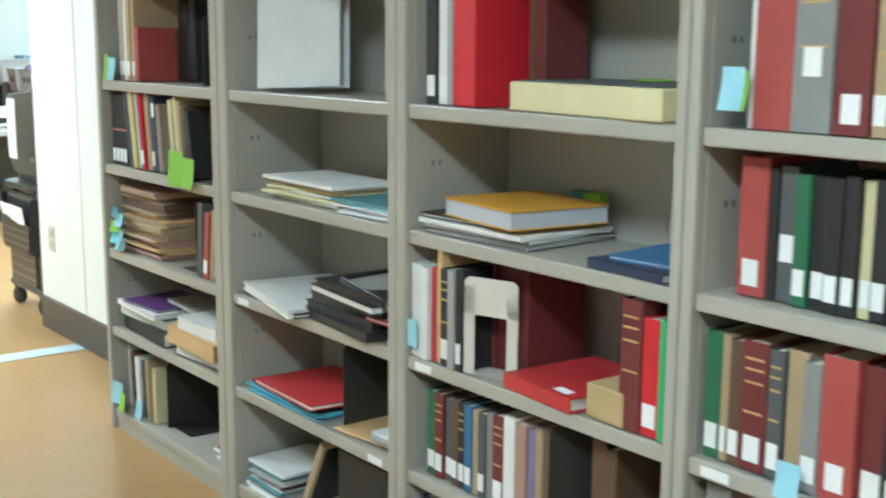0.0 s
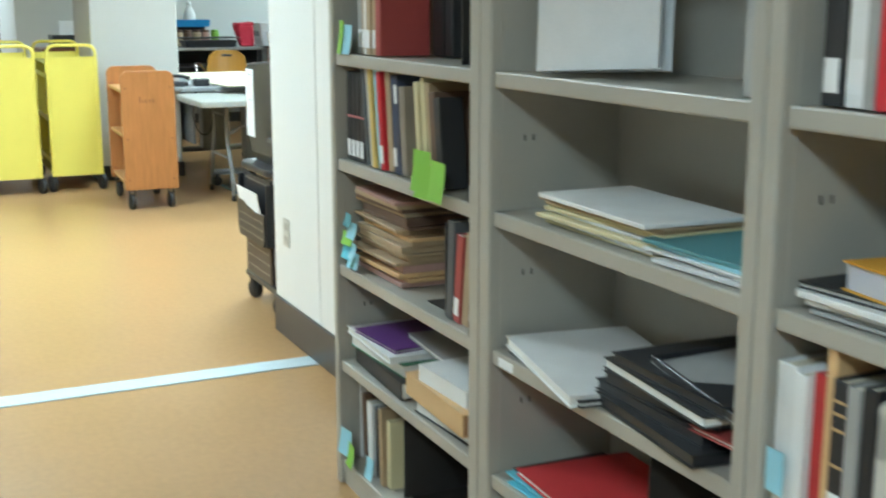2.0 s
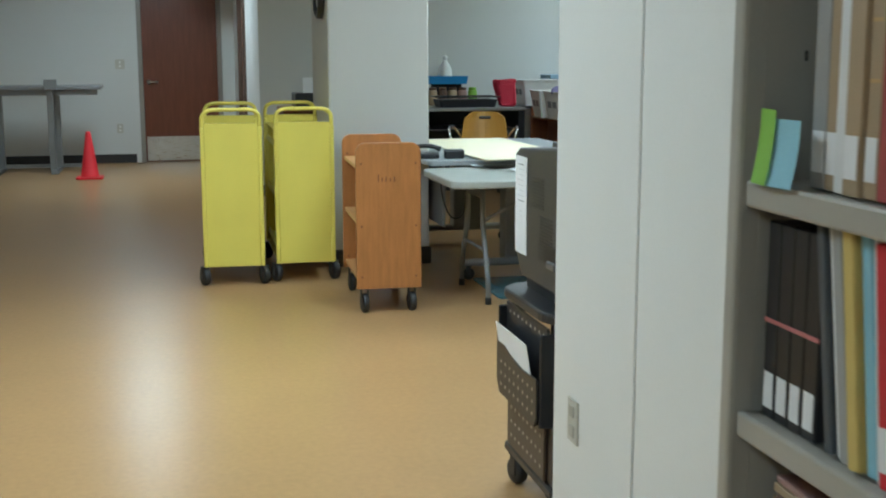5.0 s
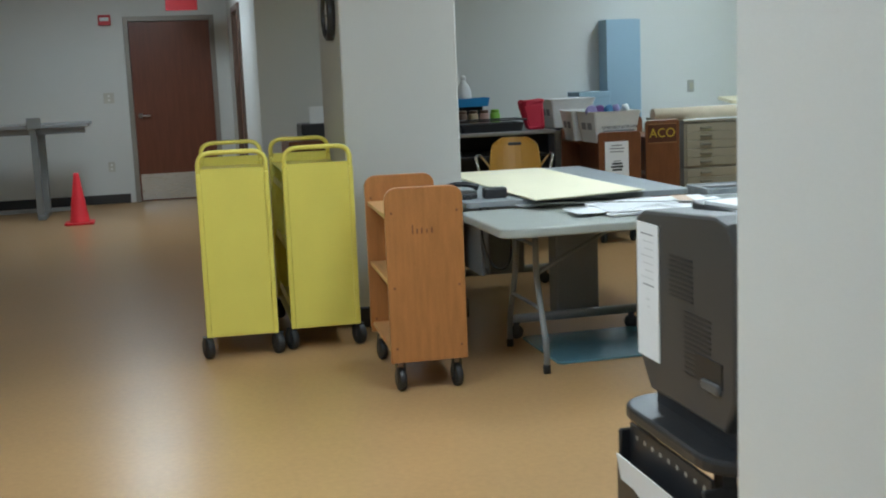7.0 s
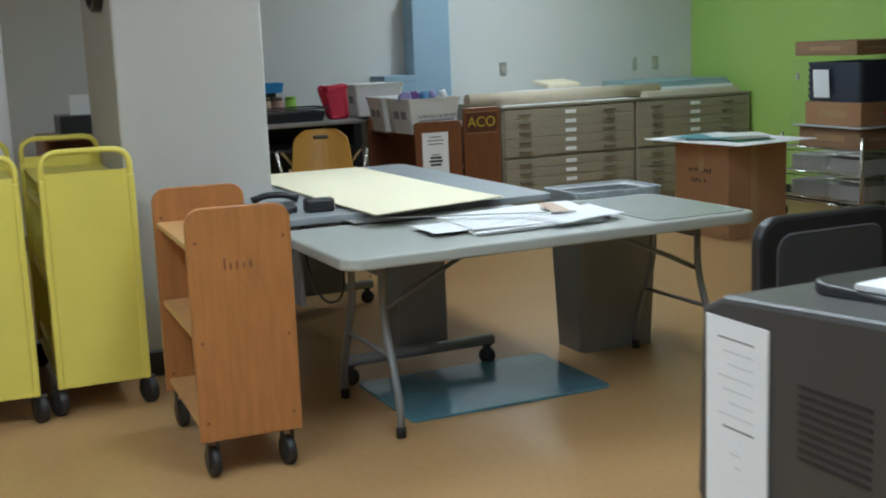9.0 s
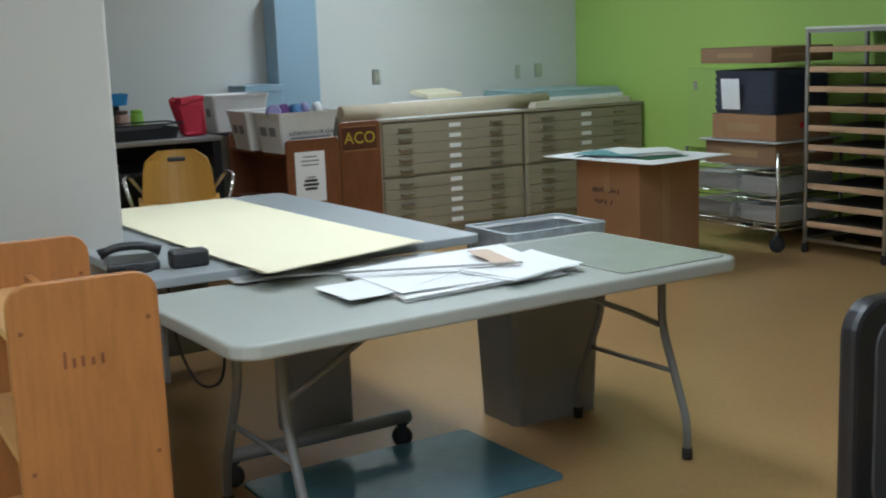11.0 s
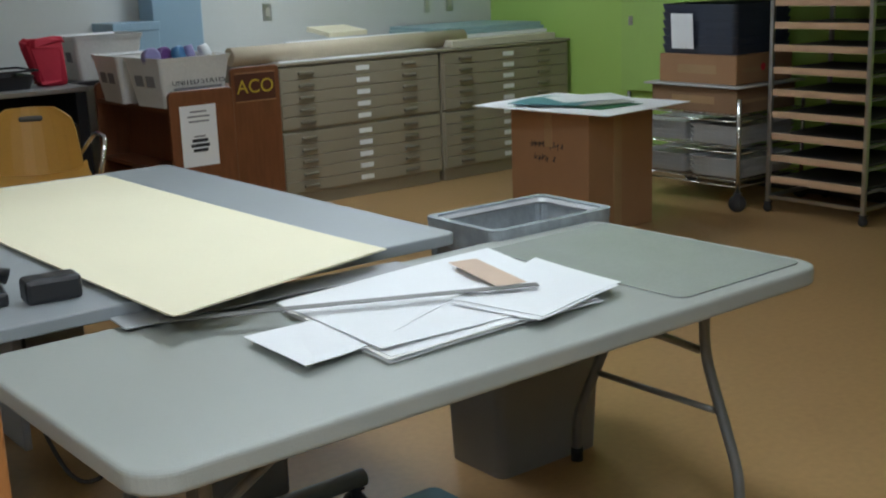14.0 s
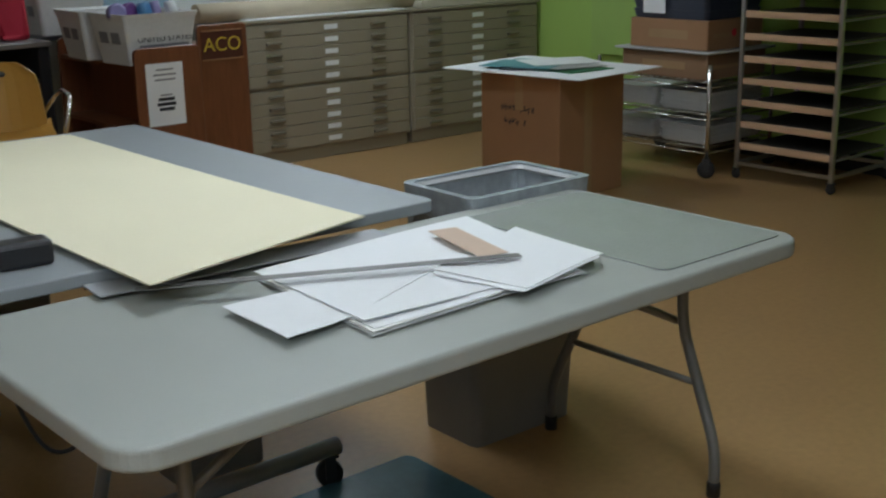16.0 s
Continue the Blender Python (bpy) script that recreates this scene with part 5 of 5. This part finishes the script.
# ---- black desk along the white wall ----
t = thing("work_desk", "black work desk with a pale top edge", "desk", pose(3.15, 13.72, 0))
part("desktop", boxed(0, 0, 0.845, 1.50, 0.80, 0.875, 0.004), DESKGREY, t)
part("edge", boxed(0, -0.006, 0.848, 1.50, -0.0005, 0.872, 0.002), ALU, t)
for x in (0.0, 1.44):
    part("leg_panel", boxed(x, 0.03, 0, x + 0.06, 0.76, 0.845, 0.003), BLACKPL, t)
part("back_panel", boxed(0.06, 0.72, 0.25, 1.44, 0.75, 0.845), BLACKPL, t)
part("under_shelf", boxed(0.06, 0.05, 0.66, 1.44, 0.72, 0.68), BLACKPL, t)
t = thing("wire_basket", "black wire letter basket on the desk", "basket", pose(4.13, 13.95, 0.875))
part("tray", tapered(-0.26, -0.13, 0.26, 0.13, 0, 0.07, 0.02), BLACKPL, t)
part("wire", tube(bmesh.new(), [(-0.29, -0.16, 0.095), (0.29, -0.16, 0.095), (0.29, 0.16, 0.095), (-0.29, 0.16, 0.095), (-0.29, -0.16, 0.095)], 0.006, 6), BLACKPL, t)
for k, c in enumerate(("tan", "brown", "tan", "pink", "lime")):
    jar = thing("jar", ("brown", "dark brown", "pale brown", "rosy brown", "lime green")[k] + " jar on the desk", "jar", pose(3.90 + 0.098 * k, 14.30, 0.875), "jars")
    part("body", lathe([(0.040, 0), (0.044, 0.02), (0.044, 0.13), (0.036, 0.145)], 14), ink(c), jar)
    part("lid", lathe([(0.038, 0.145), (0.038, 0.165), (0.034, 0.17)], 14), ink("brown") if k < 4 else ink("lime"), jar)
t = thing("storage_caddy", "bright blue plastic caddy above jars", "caddy", pose(4.06, 14.42, 0.875))
part("stand", boxed(-0.15, -0.02, 0, 0.15, 0.02, 0.20), BLACKPL, t)
part("tray", tapered(-0.19, -0.085, 0.19, 0.085, 0.20, 0.275, 0.012, 0.006, 0.025), tint("bright_blue_plastic", (0.03, 0.25, 0.55), 0.35), t)
t = thing("spray_bottle", "white plastic bottle on a blue caddy", "bottle", pose(4.05, 14.42, 1.082))
part("bottle", lathe([(0.05, 0), (0.066, 0.02), (0.066, 0.12), (0.05, 0.17), (0.024, 0.205), (0.02, 0.225)], 16), tint("white_bottle", (0.82, 0.83, 0.84), 0.3), t)
part("cap", lathe([(0.024, 0.225), (0.024, 0.255), (0.010, 0.268)], 12), PAPER, t)
b = boxed(-0.10, -0.06, 0, 0.10, 0.06, 0.24, 0.03, 3)
rng = random.Random(8)
for v in b.verts:
    v.co += Vector((rng.uniform(-0.015, 0.015), rng.uniform(-0.015, 0.015), rng.uniform(-0.02, 0.02) if v.co.z > 0.05 else 0))
    if v.co.z < 0.1 and v.co.x < 0:
        v.co.x += 0.05
solid("red_bag", b, tint("red_fabric", (0.52, 0.02, 0.05), 0.7), "crimson fabric bag standing on the desk", "bag", m=pose(4.50, 13.90, 0.875))
tote(4.90, 14.16, 0.875, 0, "white mail tote on a low stand behind the truck", False)
t = thing("side_stand", "dark stand under a mail tote", "stand", pose(4.90, 14.16, 0))
part("top", boxed(-0.22, -0.2, 0.85, 0.26, 0.2, 0.874), BLACKPL, t)
for x in (-0.2, 0.24):
    for y in (-0.17, 0.17):
        part("leg", boxed(x - 0.015, y - 0.015, 0, x + 0.015, y + 0.015, 0.85), BLACKPL, t)
# yellow chair
t = thing("chair", "amber moulded plastic chair with a chrome frame", "chair", pose(3.95, 12.62, 0, 0, 0, 162))
def shell(z0, z1, y0, y1, w0, w1, curve):
    b = bmesh.new()
    n, k = 8, 6
    g = []
    for j in range(k + 1):
        v = j / k
        w = (w0 + (w1 - w0) * v) * (1 - 0.22 * max(0, (v - 0.6) / 0.4) ** 3)
        g.append([b.verts.new(((i / n - 0.5) * w, y0 + (y1 - y0) * v + curve[0] * (2 * i / n - 1) ** 2, z0 + (z1 - z0) * v + curve[1] * (2 * i / n - 1) ** 2 - (0.02 if (j in (0, k) and i in (0, n)) else 0) * (1 if j == k else -1))) for i in range(n + 1)])
    for j in range(k):
        for i in range(n):
            f = b.faces.new((g[j][i], g[j][i + 1], g[j + 1][i + 1], g[j + 1][i]))
            f.smooth = True
    b.normal_update()
    bmesh.ops.solidify(b, geom=b.faces[:], thickness=0.008)
    for f in b.faces:
        f.smooth = False
    return b
back = part("backrest", shell(0.59, 0.888, -0.14, -0.20, 0.40, 0.34, (0.06, 0)), CHAIRY, t)
# dark block in place of a cut hole, coloured like its shade
part("hand_hole", boxed(-0.05, -0.215, 0.828, 0.05, -0.165, 0.851, 0.010, 2), HOLESHADE, back)
part("seat", shell(0.60, 0.59, -0.13, 0.30, 0.42, 0.42, (0, 0.03)), CHAIRY, t)
for s in (-1, 1):
    part("side_frame", tube(bmesh.new(), bent([(s * 0.25, -0.18, 0.0), (s * 0.23, -0.05, 0.575), (s * 0.23, 0.22, 0.575), (s * 0.25, 0.33, 0.0)], 0.05), 0.011, 10), CHROME, t)
    part("arm", tube(bmesh.new(), bent([(s * 0.18, -0.15, 0.66), (s * 0.26, -0.12, 0.77), (s * 0.28, 0.14, 0.77), (s * 0.23, 0.20, 0.58)], 0.06), 0.010, 10), CHROME, t)
part("rail", tube(bmesh.new(), [(-0.23, 0.10, 0.575), (0.23, 0.10, 0.575)], 0.010, 8), CHROME, t)
# blue boxes against the wall
t = thing("tall_blue_box", "tall pale blue carton standing against the wall", "carton", pose(5.425, 14.52, 0))
part("body", boxed(0, 0, 0, 0.33, 0.20, 1.79, 0.004), BLUEPAINT, t)
part("flap", boxed(0.02, 0.02, 1.788, 0.31, 0.18, 1.794), BLUEPAINT, t)
t = thing("file_box_stack", "low pale blue file boxes stacked beside the wall", "file boxes", pose(5.12, 14.42, 0))
for k, (z, c) in enumerate(((0.0, BLUEPAINT), (0.29, BLUEPAINT), (0.58, BLUEPAINT), (0.87, BLUEPAINT))):
    bx = part("file_box", boxed(0, 0, z, 0.29, 0.30, z + 0.26, 0.003), c, t)
    part("lid", boxed(-0.006, -0.006, z + 0.235, 0.296, 0.304, z + 0.285, 0.003), c, bx)
for x, z, w in ((6.35, 1.16, 0.07), (7.71, 1.145, 0.05), (7.925, 1.147, 0.075)):
    t = thing("wall_switch", "grey metal cover plate on the white wall", "wall plate", pose(x, BACKY, z), "wall plates")
    part("plate", boxed(-w / 2, -0.008, -0.057, w / 2, 0, 0.057, 0.003), ALU, t)
    part("insert", boxed(-w / 4, -0.012, -0.03, w / 4, -0.008, 0.03, 0.002), IVORY, t)

# ---- cardboard box with sheets ----
t = thing("cardboard_box", "large brown cardboard box with sheets of card on top", "cardboard box", pose(6.60, 11.99, 0))
part("body", boxed(0, 0, 0, 0.50, 0.60, 0.655, 0.004), KRAFT, t)
for x in (0.22,):
    part("tape", boxed(x - 0.03, -0.0015, 0.0, x + 0.03, -0.0002, 0.655), TAPE, t)
part("tape", boxed(-0.0015, 0.27, 0.45, -0.0002, 0.33, 0.655), TAPE, t)
rng = random.Random(17)
for row_z, y0, letters in ((0.455, 0.43, 9), (0.385, 0.40, 6)):
    for j in range(letters):
        if j == 4:
            continue
        yl = y0 - 0.029 * j
        for turn in (rng.uniform(-12, 12), rng.uniform(35, 80), rng.uniform(-70, 70)):
            part("pencil_mark", boxed(-0.0012, -0.0022, -0.016, -0.0003, 0.0022, 0.016, 0, 1, pose(0, yl + rng.uniform(-0.006, 0.006), row_z + rng.uniform(-0.008, 0.008)) @ pose(0, 0, 0, turn)), INK, t)
t = thing("card_sheets", "white and green card sheets lying on a box", "card sheets", pose(6.83, 12.28, 0.657, 0, 0, 6))
part("sheet", boxed(-0.36, -0.47, 0, 0.36, 0.47, 0.005), PAPER, t)
for k, (x, y, a, c) in enumerate(((0.02, 0.03, 12, "teal"), (-0.02, -0.12, -8, "green"), (0.08, 0.12, 25, "teal"), (-0.06, 0.05, 40, "slate"), (0.04, -0.05, -22, "silver"), (-0.10, 0.10, 15, "teal"), (0.10, 0.02, 60, "white"))):
    part("card", boxed(-0.16, -0.2, 0.0055 + 0.003 * k, 0.16, 0.2, 0.008 + 0.003 * k, 0, 1, pose(x, y, 0, 0, 0, a)), ink(c), t)

# ---- wire cart with boxes ----
t = thing("wire_cart", "chrome wire cart loaded with trays and cartons", "wire cart", pose(7.60, 11.80, 0))
for x in (0, 0.60):
    for y in (0, 0.82):
        part("post", tube(bmesh.new(), [(x, y, 0.10), (x, y, 0.64)], 0.0125, 10), CHROME, t)
        caster(t, x, y, 0.05, 0.11, 0.032, 30)
for z in (0.17, 0.36, 0.54):
    sh = part("wire_shelf", tube(bmesh.new(), bent([(0, 0.4, z), (0, 0, z), (0.60, 0, z), (0.60, 0.82, z), (0, 0.82, z), (0, 0.42, z)], 0.03), 0.005, 6), CHROME, t)
    for q in (((0, 0, z - 0.03), (0, 0.82, z - 0.03)), ((0, 0, z - 0.03), (0.6, 0, z - 0.03))):
        part("rail", tube(bmesh.new(), q, 0.005, 6), CHROME, sh)
    for k in range(16):
        part("wire", tube(bmesh.new(), ((0, 0.05 * k + 0.03, z), (0.60, 0.05 * k + 0.03, z)), 0.003, 5), CHROME, sh)
for z, n in ((0.176, 4), (0.366, 4)):
    for k in range(n):
        for y in (11.85, 12.24):
            o = solid("plastic_tray", tapered(0, 0, 0.50, 0.33, 0, 0.030, 0.02, 0.005, 0.03), CORRU, "pale grey plastic tray nested in a pile", "tray", "grey trays", m=pose(7.66, y, z + 0.026 * k))


def carton(x, y, z, dx, dy, h, label, dark=False, turn=0):
    t = thing("carton", label, "cardboard box", pose(x, y, z, 0, 0, turn), "cartons on the cart")
    part("body", boxed(0, 0, 0, dx, dy, h, 0.005), KRAFTD if dark else KRAFT, t)
    part("tape", boxed(-0.0015, dy * 0.25, h * 0.35, -0.0002, dy * 0.75, h * 0.65), TAPE, t)
    part("tape", boxed(dx * 0.1, -0.0015, h * 0.42, dx * 0.9, -0.0002, h * 0.56), TAPE, t)
    return t


t = carton(7.61, 11.83, 0.547, 0.55, 0.62, 0.145, "low brown cardboard box on the wire cart", True)
part("address_label", boxed(0.30, -0.003, 0.07, 0.37, -0.0016, 0.115), PAPER, t, "white address label")
solid("plastic_sheet", boxed(0, 0, 0, 0.62, 0.70, 0.012, 0.004), TRAYGREY, "grey flattened plastic sheet between cartons", "sheet", m=pose(7.58, 11.79, 0.694))
t = carton(7.63, 11.85, 0.708, 0.52, 0.56, 0.165, "brown cardboard box with a red mark", False)
part("red_mark", lathe([(0.022, 0), (0.022, 0.001)], 14, pose(0.24, -0.001, 0.09, 90)), ink("scarlet"), t)
for k in range(6):
    solid("plastic_crate", tapered(0, 0, 0.50, 0.52, 0, 0.05, 0.012, 0.006, 0.03), NAVYTRAY, "dark blue grey plastic tray in a stack", "tray", "dark trays", m=pose(7.64, 11.87, 0.876 + 0.046 * k))
solid("paper_sign", boxed(0, 0, 0, 0.0015, 0.16, 0.20), PAPER, "white sheet taped to stacked trays", "paper", m=pose(7.612, 12.14, 0.905, 0, -4))
carton(7.58, 11.85, 1.205, 0.58, 0.62, 0.10, "flat brown cardboard box on top of the pile", True)

# ---- tall tray rack ----
t = thing("tray_rack", "tall aluminium rack with wood-edged drying shelves", "rack", pose(7.725, 11.085, 0))
RW, RD, RH = 0.56, 0.60, 1.405
for x in (0, RW):
    for y in (0, RD):
        part("post", boxed(x - 0.012, y - 0.012, 0.06, x + 0.012, y + 0.012, RH, 0.003), ALU, t)
        caster(t, x, y, 0.026, 0.062, 0.02)
for z in (0.09, RH - 0.012):
    b = bmesh.new()
    box(b, 0.012, -0.01, z - 0.01, RW - 0.012, 0.01, z + 0.01)
    box(b, 0.012, RD - 0.01, z - 0.01, RW - 0.012, RD + 0.01, z + 0.01)
    box(b, -0.01, 0.012, z - 0.01, 0.01, RD - 0.012, z + 0.01)
    box(b, RW - 0.01, 0.012, z - 0.01, RW + 0.01, RD - 0.012, z + 0.01)
    part("rail", b, ALU, t)
for k in range(11):
    z = 0.185 + 0.1215 * k
    if z > RH - 0.05:
        break
    s = part("shelf", boxed(0.02, 0.02, z, RW - 0.014, RD - 0.02, z + 0.012), surface("dark_hardboard", (0.055, 0.05, 0.05), 0.6, vary=0.1), t)
    part("wood_edge", boxed(-0.006, 0.014, z - 0.014, 0.02, RD - 0.014, z + 0.022, 0.002), RACKWOOD, s, "pale wooden edge strip")
    for y in (0.0, RD):
        part("runner", boxed(0.014, y - 0.006, z - 0.014, RW - 0.014, y + 0.006, z - 0.002), LEGGREY, s)

solid("paper_sheets", boxed(0, 0, 0, 0.60, 0.62, 0.014, 0.003), PAPER, "white sheets lying on top of the rack", "paper", m=pose(7.705, 11.075, 1.406))

# ---- electrical panel on the green wall ----
t = thing("electrical_panel", "flush electrical panel painted lime green", "electrical panel", pose(GREENX, 12.78, 0.545))
part("cover", boxed(-0.05, 0, 0, 0, 0.55, 0.60, 0.004), surface("pale_lime_panel_paint", (0.38, 0.58, 0.16), 0.4, vary=0.03), t)
part("latch", boxed(-0.062, 0.44, 0.44, -0.05, 0.475, 0.50, 0.004), STEEL, t, "small steel latch")

# ---- far end by the door ----
t = thing("traffic_cone", "orange red plastic traffic cone on the floor", "traffic cone", pose(0.57, 16.85, 0))
part("base", prism(rounded(-0.145, -0.145, 0.145, 0.145, 0.03), 0, 0.022, 0.006), CONE, t)
part("body", lathe([(0.105, 0.022), (0.098, 0.03), (0.03, 0.50), (0.024, 0.52), (0.018, 0.52)], 24), CONE, t)
t = thing("drafting_table", "grey height-adjustable table with steel column legs", "table", pose(0.10, 17.75, 0))
part("tabletop", boxed(-0.75, -0.32, 0.965, 0.60, 0.36, 1.005, 0.004), DESKGREY, t)
part("apron", boxed(-0.70, -0.28, 0.90, 0.56, -0.25, 0.965, 0.003), DESKGREY, t)
part("end_bracket", boxed(0.0, -0.34, 0.90, 0.06, 0.30, 0.975), LEGGREY, t)
part("clamp", boxed(-0.02, -0.36, 0.96, 0.12, -0.30, 1.08, 0.006), LEGGREY, t)
for x in (0.02, -0.62):
    part("column", boxed(x, -0.06, 0.05, x + 0.10, 0.04, 0.92, 0.006), LEGGREY, t)
    part("column_front", boxed(x - 0.02, -0.30, 0.03, x + 0.05, -0.24, 0.95, 0.005), LEGGREY, t)
    part("foot", boxed(x - 0.01, -0.36, 0, x + 0.08, 0.32, 0.05, 0.008), LEGGREY, t)
part("stretcher", boxed(-0.62, -0.02, 0.05, 0.42, 0.02, 0.09), LEGGREY, t)
for x, z, w, h, lab in ((0.88, 1.237, 0.115, 0.12, "grey switch plate on the white wall"), (0.85, 0.435, 0.075, 0.115, "ivory socket plate on the white wall")):
    t = thing("wall_switch", lab, "wall plate", pose(x, FARY, z))
    part("plate", boxed(-w / 2, -0.008, -h / 2, w / 2, 0, h / 2, 0.003), IVORY, t)
    for s in (-1, 1):
        part("rocker", boxed(-0.012, -0.013, s * h / 5 - 0.012, 0.012, -0.008, s * h / 5 + 0.012, 0.002), PANEL, t)
REDPL = tint("red_sign_plastic", (0.55, 0.02, 0.03), 0.4)
# plain red box that stands for an exit sign on the far wall
t = thing("red_wall_sign", "small red sign box on the wall", "fire alarm", pose(0.90, FARY, 2.13))
part("case", boxed(-0.07, -0.05, -0.06, 0.07, 0, 0.06, 0.008, 2), REDPL, t)
part("lens", boxed(-0.05, -0.06, -0.01, 0.05, -0.05, 0.03, 0.004), PAPER, t)
t = thing("exit_sign", "red sign hanging from the ceiling before the door", "sign", pose(1.76, 17.7, 2.16))
part("panel", boxed(-0.17, -0.015, 0.0, 0.17, 0.015, 0.20, 0.004), REDPL, t)
part("stem", tube(bmesh.new(), [(0, 0, 0.2), (0, 0, CEIL - 2.16)], 0.01), ALU, t)
# outlet on the white panel
t = thing("power_outlet", "ivory double power outlet on the white panel", "power outlet", pose(2.392, 6.005, 0.445))
part("plate", boxed(-0.006, -0.036, -0.058, 0, 0.036, 0.058, 0.003), IVORY, t)
for s in (-1, 1):
    part("socket", boxed(-0.009, -0.017, s * 0.026 - 0.015, -0.006, 0.017, s * 0.026 + 0.015, 0.002), surface("socket_tan", (0.42, 0.40, 0.34), 0.4), t)
# wall clock on the pillar
t = thing("wall_clock", "round black-rimmed wall clock on the pillar", "clock", pose(2.42, 10.98, 1.73, 0, -90, 0))
part("rim", lathe([(0.14, 0), (0.14, 0.035), (0.125, 0.045), (0.125, 0.03), (0.12, 0.0)], 32), BLACKPL, t)
part("face", lathe([(0.12, 0.0), (0.12, 0.02)], 32), PAPER, t)
part("hour_pointer", boxed(-0.004, -0.004, 0.021, 0.06, 0.004, 0.023), INK, t)
part("minute_pointer", boxed(-0.003, -0.003, 0.0235, 0.003, 0.09, 0.0255), INK, t)
# brown desk with a small printer beyond the pillar
t = thing("side_desk", "brown wooden side desk against the white wall", "desk", pose(2.42, 13.70, 0))
part("desktop", boxed(0, 0, 0.86, 0.68, 0.62, 0.89, 0.004), CHERRY, t)
for x in (0.0, 0.65):
    part("leg_panel", boxed(x, 0.03, 0, x + 0.03, 0.6, 0.86), CHERRY, t)
part("back_panel", boxed(0.03, 0.57, 0.3, 0.65, 0.59, 0.86), CHERRY, t)
t = thing("desk_printer", "small black desk printer with white paper", "printer", pose(2.62, 13.85, 0.89))
part("body", boxed(-0.08, -0.04, 0, 0.32, 0.30, 0.13, 0.012, 2), BLACKPL, t)
part("paper_tray", boxed(0.0, 0.02, 0.13, 0.26, 0.05, 0.27, 0.004, 1, pose(0, 0, 0, -8)), PAPER, t)
